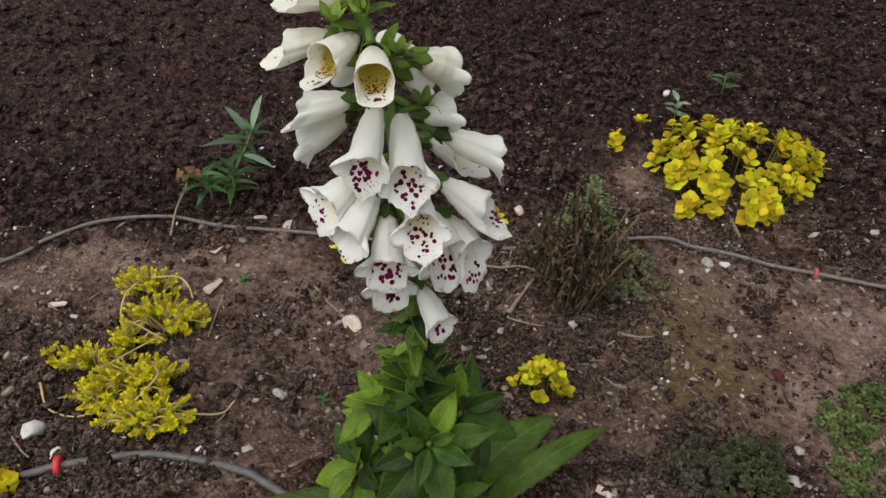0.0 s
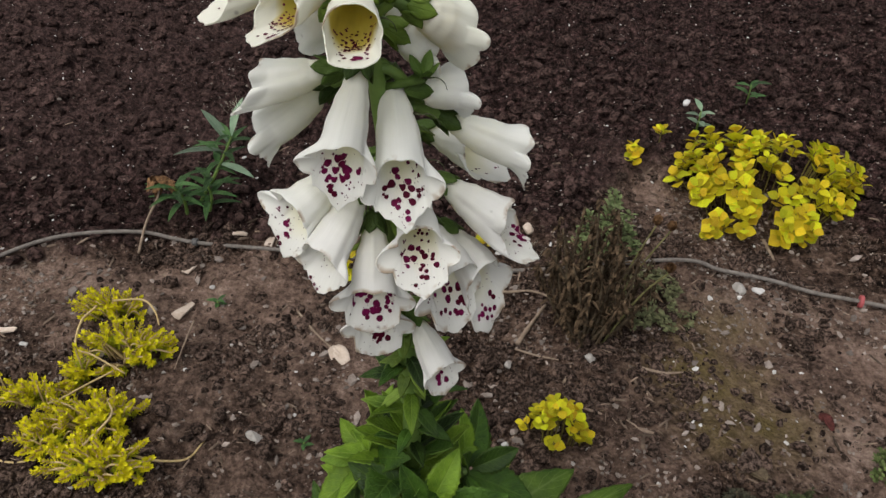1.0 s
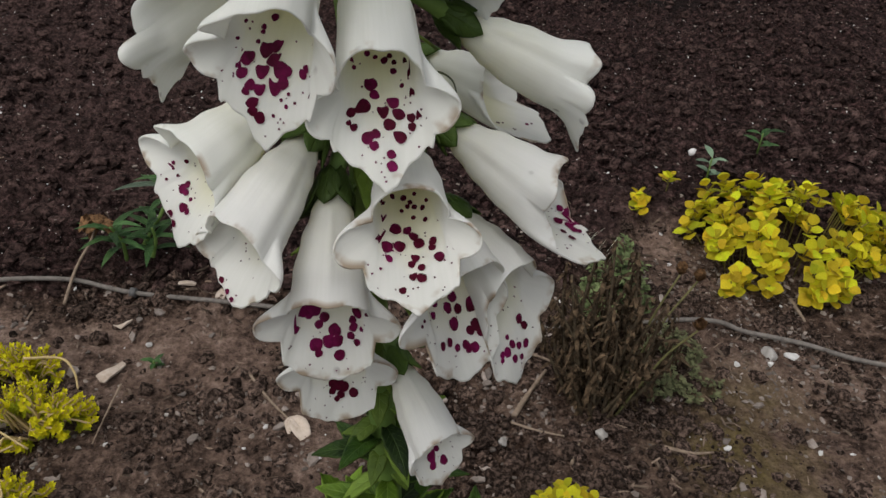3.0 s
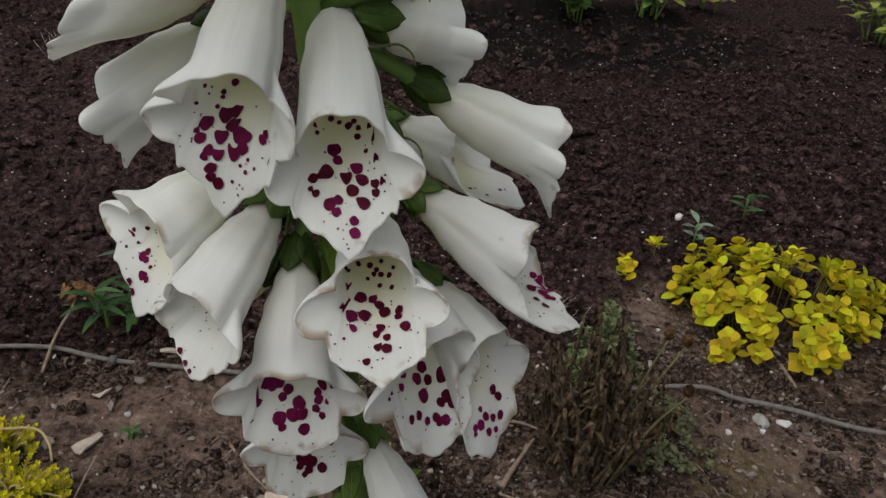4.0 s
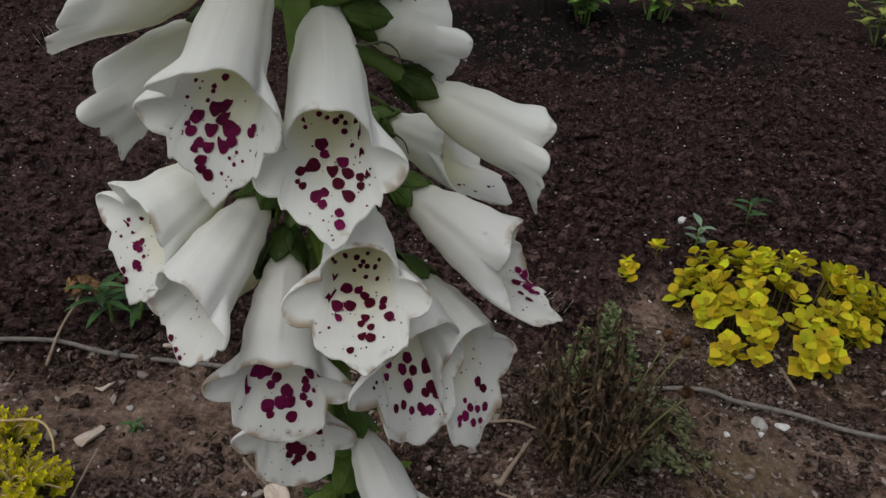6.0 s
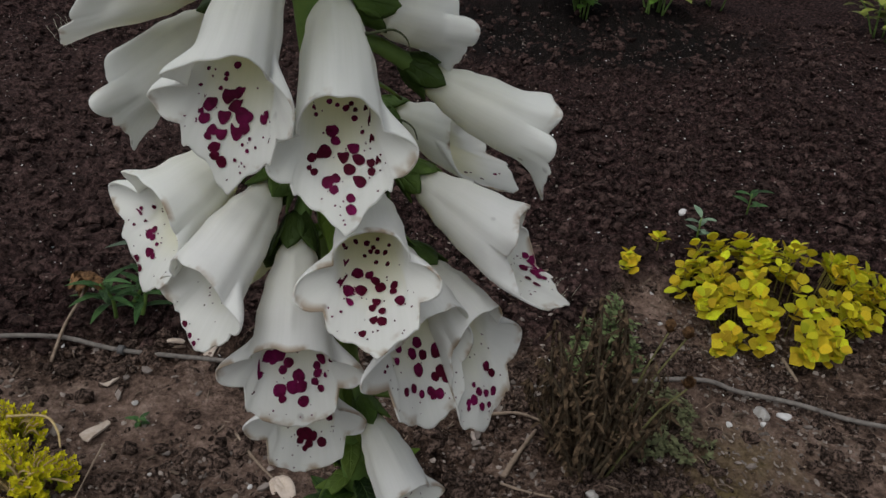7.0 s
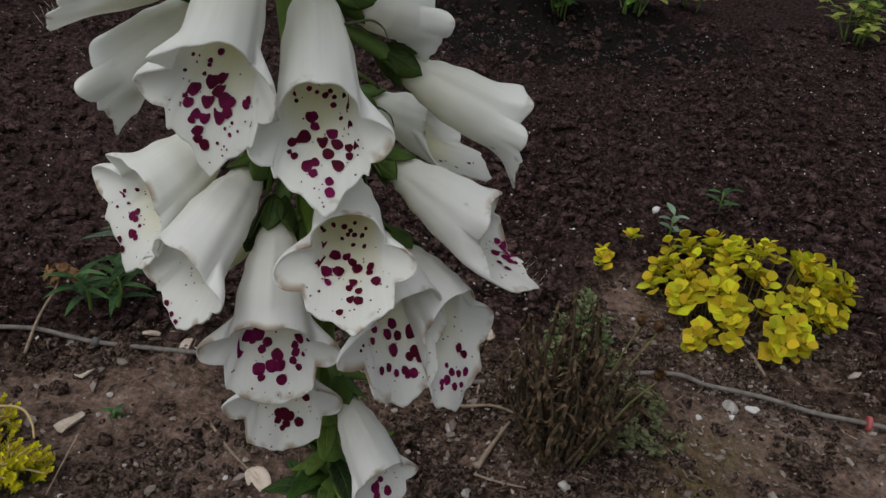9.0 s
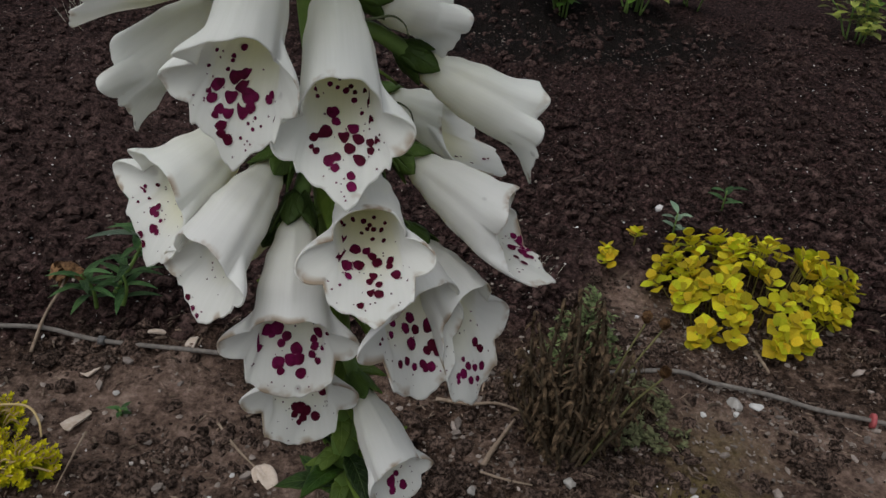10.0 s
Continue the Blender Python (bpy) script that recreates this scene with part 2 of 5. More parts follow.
LITTER = plain_material("plant_litter", (0.035, 0.024, 0.018), (0.24, 0.18, 0.135), 60.0, 0.9, 0.5, 0.0006, per_island=1.2)
TWIG = plain_material("twig", (0.15, 0.11, 0.08), (0.30, 0.23, 0.17), 160.0, 0.85, 0.6, 0.0006)
PLANK = plain_material("weathered_wood", (0.16, 0.11, 0.07), (0.28, 0.20, 0.14), 40.0, 0.85, 0.6, 0.001)


def soil_material():
    n = Nodes("bed_soil", 0.93)
    v = n.coords("Object")
    zone = n.add("Attribute")
    zone.attribute_name = "zone"
    parts = n.add("SeparateColor")
    n.link(zone.outputs["Color"], parts.inputs[0])
    big = n.noise(v, 9.0, 5.0, 0.65)
    fine = n.noise(v, 120.0, 8.0, 0.75)
    grain = n.voronoi(v, 260.0)
    clay = n.ramp(n.mix(0.6, big, fine), [(0.42, (0.006, 0.0038, 0.003)), (0.48, (0.034, 0.022, 0.0165)), (0.545, (0.098, 0.067, 0.051)), (0.63, (0.22, 0.162, 0.132))])
    compost = n.ramp(fine, [(0.40, (0.0025, 0.0016, 0.0014)), (0.5, (0.020, 0.012, 0.0112)), (0.59, (0.062, 0.037, 0.035)), (0.69, (0.15, 0.094, 0.088))])
    wet = n.ramp(fine, [(0.3, (0.004, 0.0035, 0.0035)), (0.75, (0.014, 0.011, 0.010))])
    moss = n.ramp(fine, [(0.35, (0.075, 0.058, 0.026)), (0.7, (0.15, 0.118, 0.052))])
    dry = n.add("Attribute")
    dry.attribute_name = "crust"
    pale = n.ramp(n.mix(0.5, big, fine), [(0.40, (0.030, 0.020, 0.016)), (0.475, (0.115, 0.080, 0.063)), (0.535, (0.185, 0.132, 0.106)), (0.62, (0.29, 0.222, 0.185))])
    clay = n.mix(dry.outputs["Fac"], clay, pale)
    pale_compost = n.ramp(fine, [(0.36, (0.009, 0.006, 0.0055)), (0.5, (0.042, 0.027, 0.025)), (0.62, (0.10, 0.064, 0.059)), (0.75, (0.19, 0.125, 0.115))])
    compost = n.mix(dry.outputs["Fac"], compost, pale_compost)
    col = n.mix(parts.outputs[0], clay, compost)
    col = n.mix(parts.outputs[1], col, wet)
    col = n.mix(n.maths("MULTIPLY", parts.outputs[2], n.ramp(big, [(0.42, (0, 0, 0)), (0.6, (1, 1, 1))])), col, moss)
    col = n.mix(n.ramp(grain, [(0.0, (0.25, 0.25, 0.25)), (0.35, (0, 0, 0))]), col, (0.11, 0.09, 0.078))
    col = n.mix(1.0, col, (0.97, 0.93, 0.90), "MULTIPLY")
    n.color(col)
    n.bump(n.mix(0.4, fine, grain), 1.0, 0.006)
    n.bsdf.inputs["Specular IOR Level"].default_value = 0.04
    return n.mat


SOIL = soil_material()


# ---- small builders ----
def place(ob, parent=None):
    if parent is not None:
        ob.parent = parent
        if parent.parent is None:
            ob.matrix_parent_inverse = Matrix.Translation(-parent.location)
    return ob


def part(name, bm, mats, parent=None, label="", smooth=True):
    me = bpy.data.meshes.new(name)
    bm.to_mesh(me)
    bm.free()
    for m in mats if isinstance(mats, (list, tuple)) else [mats]:
        me.materials.append(m)
    if smooth:
        me.polygons.foreach_set("use_smooth", [True] * len(me.polygons))
    ob = new(name, me)
    if label:
        ob["label"] = label
    return place(ob, parent)


def raw(name, verts, faces, mat, parent=None, smooth=True):
    me = bpy.data.meshes.new(name)
    me.from_pydata([tuple(v) for v in verts], [], faces)
    me.materials.append(mat)
    if smooth:
        me.polygons.foreach_set("use_smooth", [True] * len(me.polygons))
    return place(new(name, me), parent)


def thing(name, at, label, category, group="", kind=""):
    ob = new(name)
    ob.location = at
    ob.empty_display_size = 0.02
    return tagged(ob, label, category, group, kind)


def spline(points, steps=8):
    """A smooth curve through the points."""
    p = [Vector(q) for q in points]
    p = [2 * p[0] - p[1]] + p + [2 * p[-1] - p[-2]]
    out = []
    for i in range(1, len(p) - 2):
        for k in range(steps):
            t = k / steps
            a, b, c, d = p[i - 1], p[i], p[i + 1], p[i + 2]
            out.append(0.5 * ((2 * b) + (c - a) * t + (2 * a - 5 * b + 4 * c - d) * t * t + (3 * b - a - 3 * c + d) * t ** 3))
    return out + [p[-2]]


def tube(bm, points, radii, sides=8, wobble=0.0, rng=random):
    """A closed round rod along the points."""
    rings = []
    n = len(points)
    side = None
    for i, p in enumerate(points):
        d = (points[min(i + 1, n - 1)] - points[max(i - 1, 0)]).normalized()
        ref = side if side is not None else (Vector((0, 0, 1)) if abs(d.z) < 0.9 else Vector((1, 0, 0)))
        a = (ref - d * ref.dot(d)).normalized()
        side = a
        b = d.cross(a)
        r = radii if isinstance(radii, float) else radii[min(i, len(radii) - 1)]
        rings.append([bm.verts.new(p + (a * math.cos(k * math.tau / sides) + b * math.sin(k * math.tau / sides)) * r * (1 + wobble * rng.uniform(-1, 1))) for k in range(sides)])
    for r0, r1 in zip(rings, rings[1:]):
        for k in range(sides):
            bm.faces.new((r0[k], r0[(k + 1) % sides], r1[(k + 1) % sides], r1[k]))
    bm.faces.new(rings[0][::-1])
    bm.faces.new(rings[-1])


def taper(r0, r1, n):
    return [r0 + (r1 - r0) * i / (n - 1) for i in range(n)]


def frame_of(way, up=(0, 0, 1)):
    """Axes with y along the way and z as near to up as can be."""
    y = Vector(way).normalized()
    x = y.cross(Vector(up))
    if x.length < 1e-4:
        x = y.cross(Vector((1, 0, 0)))
    x.normalize()
    z = x.cross(y)
    return Matrix((x, y, z)).transposed().to_4x4()


def leaf(bm, m, length, width, bend=0.3, fold=0.25, peak=0.45, teeth=0, rough=0.0, n=10, across=4, rng=random, thick=0.0):
    """One leaf blade along local y: bend curls it down, fold lifts its sides, peak is where it is widest."""
    uv = bm.loops.layers.uv.verify()
    rows = []
    angle, at = 0.0, Vector((0, 0, 0))
    k = math.log(0.5) / math.log(peak)
    for i in range(n + 1):
        t = i / n
        half = 0.5 * width * (math.sin(math.pi * min(max(t, 0.0), 1.0) ** k)) ** 0.85 + 0.03 * width * (1 - t)
        if teeth and 0 < i < n:
            half *= 1 + teeth * (1 if i % 2 else -1)
        row = []
        for j in range(across + 1):
            s = 2 * j / across - 1
            lift = fold * abs(s) * half + rough * width * rng.uniform(-1, 1) * abs(s)
            c, d = math.cos(angle), math.sin(angle)
            row.append((bm.verts.new(m @ (at + Vector((s * half, lift * d, lift * c)))), (j / across, t)))
        rows.append(row)
        angle -= bend / n
        at = at + Vector((0, math.cos(angle), math.sin(angle))) * (length / n)
    for r0, r1 in zip(rows, rows[1:]):
        for j in range(across):
            quad = (r0[j], r0[j + 1], r1[j + 1], r1[j])
            f = bm.faces.new([q[0] for q in quad])
            for loop, q in zip(f.loops, quad):
                loop[uv].uv = q[1]


def lump_data(rng, size, flat=0.7):
    """Vertices and faces of one irregular low stone."""
    bm = bmesh.new()
    bmesh.ops.create_icosphere(bm, subdivisions=1, radius=1)
    sx, sy, sz = size * rng.uniform(0.8, 1.3), size * rng.uniform(0.6, 1.1), size * flat * rng.uniform(0.7, 1.2)
    for v in bm.verts:
        k = rng.uniform(0.6, 1.3)
        v.co = Vector((v.co.x * sx * k, v.co.y * sy * k, v.co.z * sz * k))
    bm.verts.index_update()
    data = [v.co.copy() for v in bm.verts], [[v.index for v in f.verts] for f in bm.faces]
    bm.free()
    return data


def squeeze(verts, k):
    return [Vector((v.x, v.y * k, v.z * (0.5 + 0.5 * k))) for v in verts]


def scatter(name, spots, sizes, mat, label, category, seed, flat=0.7, kinds=6, thin_=1.0, broad=1.0):
    """Many small lumps joined in one mesh."""
    rng = random.Random(seed)
    shapes = [lump_data(rng, 1.0, flat) for _ in range(kinds)]
    shapes = [(squeeze(vs, rng.uniform(thin_, broad)), fs) for vs, fs in shapes]
    verts, faces = [], []
    for (x, y, z), s in zip(spots, sizes):
        vs, fs = shapes[rng.randrange(kinds)]
        turn = Euler((rng.uniform(-0.4, 0.4), rng.uniform(-0.4, 0.4), rng.uniform(0, math.tau))).to_matrix()
        base = len(verts)
        verts += [turn @ v * s + Vector((x, y, z + s * 0.25)) for v in vs]
        faces += [[i + base for i in f] for f in fs]
    ob = raw(name, verts, faces, mat, smooth=False)
    return tagged(ob, label, category, kind="stuff")


# ---- ground ----
def hose_line(x):
    """How far back the edge of the dark compost lies."""
    if x < -0.28:
        return 0.765 - 0.75 * (x + 0.28) ** 2 * 2.0
    if x < 0.12:
        return 0.775 + 0.02 * (x + 0.28)
    if x < 0.24:
        return 0.785 + 1.25 * (x - 0.12)
    if x < 0.5:
        return 0.935 - 0.55 * (x - 0.24)
    return 0.79 - 0.1 * (x - 0.5)


def smooth_step(a, b, x):
    t = min(max((x - a) / (b - a), 0.0), 1.0)
    return t * t * (3 - 2 * t)


def zones(x, y):
    """Compost, wet earth and moss, each 0 to 1."""
    edge = hose_line(x) + 0.035 * noise.noise((x * 9, y * 9, 3.0)) + 0.015 * noise.noise((x * 40, y * 40, 1.0))
    dark = smooth_step(-0.02, 0.03, y - edge)
    wet = smooth_step(1.25, 0.75, math.hypot((x - 0.28) / 0.44, (y - 1.92) / 0.25) + 0.25 * noise.noise((x * 6, y * 6, 9.0)))
    moss = smooth_step(1.1, 0.5, math.hypot((x - 0.265) / 0.10, (y - 0.59) / 0.12))
    return dark, wet, moss


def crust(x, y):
    """Where the bare soil has dried to a pale smooth crust, and where the compost is paler."""
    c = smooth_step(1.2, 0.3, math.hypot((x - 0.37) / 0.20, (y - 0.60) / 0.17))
    c = max(c, smooth_step(1.2, 0.4, math.hypot((x + 0.43) / 0.16, (y - 0.66) / 0.09)), 0.8 * smooth_step(1.2, 0.4, math.hypot((x + 0.24) / 0.10, (y - 0.70) / 0.04)))
    c = max(c, 0.6 * smooth_step(1.2, 0.4, math.hypot((x - 0.23) / 0.06, (y - 0.86) / 0.07)))
    c = max(c, 0.55 * smooth_step(1.2, 0.4, math.hypot((x + 0.14) / 0.12, (y - 0.55) / 0.14)), 0.4 * smooth_step(1.2, 0.4, math.hypot((x - 0.15) / 0.10, (y - 0.52) / 0.09)))
    c = max(c, 0.75 * smooth_step(1.2, 0.4, math.hypot((x - 0.44) / 0.12, (y - 0.44) / 0.08)))
    # compost: paler towards the left, fading out at the back and far left
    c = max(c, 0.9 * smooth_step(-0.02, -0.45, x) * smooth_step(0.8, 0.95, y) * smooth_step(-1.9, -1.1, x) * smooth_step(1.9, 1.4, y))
    c = max(c, 0.8 * smooth_step(1.2, 0.3, math.hypot((x + 0.19) / 0.13, (y - 0.64) / 0.13)), 0.85 * smooth_step(1.2, 0.4, math.hypot((x - 0.22) / 0.07, (y - 0.90) / 0.08)))
    # less of the pale tone round the foot of the withered bush
    c *= 1 - smooth_step(1.1, 0.5, math.hypot((x - 0.14) / 0.10, (y - 0.66) / 0.06))
    return min(max(c + 0.45 * noise.noise((x * 14, y * 14, 21.0)), 0.0), 1.0)


def ground_height(x, y):
    dark = smooth_step(-0.02, 0.03, y - hose_line(x))
    h = 0.012 * noise.noise((x * 3.1, y * 3.1, 0.5)) + 0.006 * noise.noise((x * 11, y * 11, 4.0))
    rough = 0.35 + 0.65 * smooth_step(-0.1, 0.35, noise.noise((x * 7 + 3, y * 7, 8.0)))
    rough = max(rough * (1.15 - 0.8 * crust(x, y)), dark)
    h += rough * (0.012 * noise.noise((x * 34, y * 34, 2.0)) + 0.0085 * noise.noise((x * 80, y * 80, 6.0)) + 0.005 * noise.noise((x * 190, y * 190, 7.0)))
    h += dark * (0.012 + 0.010 * noise.noise((x * 17, y * 24, 14.0)))
    h += 0.03 * smooth_step(1.2, 0.2, math.hypot((x - 0.35) / 0.4, (y - 2.2) / 0.22))
    far = smooth_step(3.0, 6.0, math.hypot(x, y - 1))
    return h * (1 - far)


def steps_out(lo, hi, fine, grow, limit):
    """Coordinates: even between lo and hi, then ever wider."""
    mid = list(np.arange(lo, hi + fine / 2, fine))
    step, right, left = fine, [mid[-1]], [mid[0]]
    while right[-1] < limit:
        step *= grow
        right.append(right[-1] + step)
        left.append(left[-1] - step)
    return left[:0:-1] + mid + right[1:]


def build_ground():
    xs = steps_out(-0.55, 0.6, 0.0045, 1.06, 200)
    ys = steps_out(0.36, 1.12, 0.0045, 1.045, 200)
    verts = [(x, y, ground_height(x, y)) for y in ys for x in xs]
    nx = len(xs)
    faces = [(j * nx + i, j * nx + i + 1, (j + 1) * nx + i + 1, (j + 1) * nx + i) for j in range(len(ys) - 1) for i in range(nx - 1)]
    ob = raw("ground", verts, faces, SOIL)
    att = ob.data.color_attributes.new("zone", "FLOAT_COLOR", "POINT")
    flat = []
    for x, y, _ in verts:
        flat += [*(zones(x, y) if abs(x) < 6 and abs(y) < 6 else (1, 0, 0)), 1.0]
    att.data.foreach_set("color", flat)
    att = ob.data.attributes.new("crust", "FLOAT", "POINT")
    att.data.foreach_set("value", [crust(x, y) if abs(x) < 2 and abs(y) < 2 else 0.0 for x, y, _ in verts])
    return tagged(ob, "brown crusted garden soil giving way to dark crumbly compost", "soil", kind="structure")


build_ground()


def on_ground(x, y, lift=0.0):
    return Vector((x, y, ground_height(x, y) + lift))


# ---- the white foxglove ----
STEM_LINE = spline([(-0.0235, 0.392, -0.01), (-0.0222, 0.382, 0.10), (-0.0185, 0.366, 0.221), (-0.0205, 0.357, 0.28), (-0.0235, 0.345, 0.36), (-0.0274, 0.335, 0.4375), (-0.039, 0.326, 0.497), (-0.047, 0.322, 0.535)], 8)
foxglove = thing("foxglove", (-0.0235, 0.392, 0.0), "white foxglove in bloom with magenta-spotted bells and green basal leaves", "flower")
bm = bmesh.new()
tube(bm, STEM_LINE, taper(0.0062, 0.0022, len(STEM_LINE)), 10, 0.04, random.Random(3))
part("stem", bm, STEM, foxglove, "thick green upright flower stem")


def stem_at(z):
    return min(STEM_LINE, key=lambda p: abs(p.z - z))


def ease(stops, x):
    """A smooth curve through (x, value) stops."""
    if x <= stops[0][0]:
        return stops[0][1]
    for (xa, a), (xb, b) in zip(stops, stops[1:]):
        if x <= xb:
            t = (x - xa) / (xb - xa)
            return a + (b - a) * t * t * (3 - 2 * t)
    return stops[-1][1]


TUBE = ((0.0, 0.20), (0.05, 0.27), (0.16, 0.52), (0.28, 0.74), (0.44, 0.92), (0.64, 1.0), (1.0, 1.0))


def bell_point(th, v, s):
    """A point of a bell: th turns from its upper side (0) to its tongue (pi), v runs from its stalk to its rim."""
    low = abs(th - math.pi)
    right = math.sin(th) >= 0
    hand = 1.0 if right else -1.0
    ph = s["ph"]
    hood = s["hood"] + s["slant"] * math.sin(th) * smooth_step(0.9, 1.9, low)
    ear = s["ear"] + 0.012 * math.sin(3 * ph + hand)
    # the rim: a long rounded tongue, two round side lobes, an arched upper lip with a shallow notch
    reach = ease(((0.0, 1.0), (0.16, 0.990), (0.50, 0.958), (0.80, 0.905), (0.93, ear + 0.01), (0.97, ear)), low) if low < 0.97 else ear + (hood + 0.05 - ear) * ((low - 0.97) / 0.68) if low < 1.65 else ease(((1.65, hood + 0.05), (2.75, hood - 0.004), (3.14159, hood + 0.004)), low)
    ragged = 1 - 0.7 * smooth_step(1.3, 1.8, low)
    reach += ragged * (0.006 * math.sin(9 * th + ph) + 0.003 * math.sin(17 * th + 2.3 * ph)) + 0.006 * (1 - ragged) * math.sin(4 * th + ph)
    if s["point"]:
        reach += s["point"] * (0.02 * math.exp(-(low / 0.10) ** 2) - 0.042 * smooth_step(0.10, 0.55, low) * smooth_step(0.95, 0.7, low))
    z = reach * v
    tip = smooth_step(0.72, 1.0, v)
    rad = ease(TUBE, z)
    # pleats that run along the tube: one along the crown, one on either shoulder, a crease below each
    top = math.pi - low
    body = smooth_step(0.06, 0.30, z)
    rad += 0.035 * math.exp(-(top / 0.09) ** 2) * body * smooth_step(0.62, 0.35, z)
    rad -= 0.020 * math.exp(-((top - 0.34 - 0.1 * z) / 0.20) ** 2) * body
    rad += 0.024 * math.exp(-((top - 0.95 - 0.25 * z + 0.12 * hand * math.sin(ph)) / 0.16) ** 2) * body
    rad -= 0.036 * math.exp(-((top - 1.30 - 0.25 * z + 0.12 * hand * math.sin(ph)) / 0.20) ** 2) * body
    rad += 0.020 * math.sin(3 * th + 2 * ph + 2.5 * z) * body + 0.010 * math.sin(6 * th + 5 * z + ph) * body + 0.006 * math.sin(11 * th - 7 * z + 2 * ph) * tip
    # the rim curls a little
    rad += s["curl"] * tip * tip * math.exp(-((top - 0.2) / 1.0) ** 2)
    rad += 0.022 * tip * tip * math.sin(5 * th + ph)
    x = math.sin(th) * rad
    y = math.cos(th) * rad * s["deep"]
    # the tongue is broader and flatter than the tube
    under = smooth_step(1.35, 0.55, low)
    wide = under * smooth_step(s["hood"] - 0.18, s["hood"] + 0.16, z)
    x *= 1 + 0.34 * wide
    y += wide * 0.42 * (s["deep"] * rad * (math.cos(low) - 0.86))
    y += 0.035 * wide * math.sin(4 * x + 9 * z + ph)
    y += -s["lip"] * under * max((z - s["hood"]) / max(1 - s["hood"], 0.1), 0.0) ** 2
    # the side lobes turn out like ears
    if low > 1.31:
        bump = math.sqrt(max(1 - ((low - 1.31) / 0.345) ** 2, 0.0))
    elif low > 0.97:
        bump = 0.32 + 0.68 * math.sqrt(max(1 - ((1.31 - low) / 0.34) ** 2, 0.0))
    else:
        bump = 0.32 * smooth_step(0.35, 0.97, low)
    flare = (s["fr"] if right else s["fl"]) * bump * smooth_step(0.78, 1.0, v)
    x += hand * flare
    y += 0.10 * flare - 0.12 * flare * flare
    z += 0.03 * flare
    x += 0.05 * math.sin(3 * z + ph) * z
    y += s["bend"] * z * z + 0.03 * math.sin(5 * z + ph)
    # one corner of the upper lip may turn out to a point
    if s["horn"] * hand > 0:
        corner = abs(s["horn"]) * math.exp(-((low - 2.2) / 0.26) ** 2) * smooth_step(0.75, 1.0, v) ** 2
        x += hand * 0.75 * corner
        y += 0.35 * corner
        z += 0.05 * corner
    r = s["r"]
    return x * r, y * r, z * s["long"]


def bell_axes(yaw, pitch, twist):
    """Side, top and way of a bell that points to the yaw (0: to -y, right positive) and the pitch."""
    a, b, c = radians(yaw), radians(pitch), radians(twist)
    way = (math.sin(a) * math.cos(b), -math.cos(a) * math.cos(b), math.sin(b))
    top = (-math.sin(a) * math.sin(b), math.cos(a) * math.sin(b), math.cos(b))
    side = (math.cos(a), math.sin(a), 0.0)
    t2 = tuple(math.cos(c) * p + math.sin(c) * q for p, q in zip(top, side))
    s2 = tuple(math.cos(c) * q - math.sin(c) * p for p, q in zip(top, side))
    return s2, t2, way


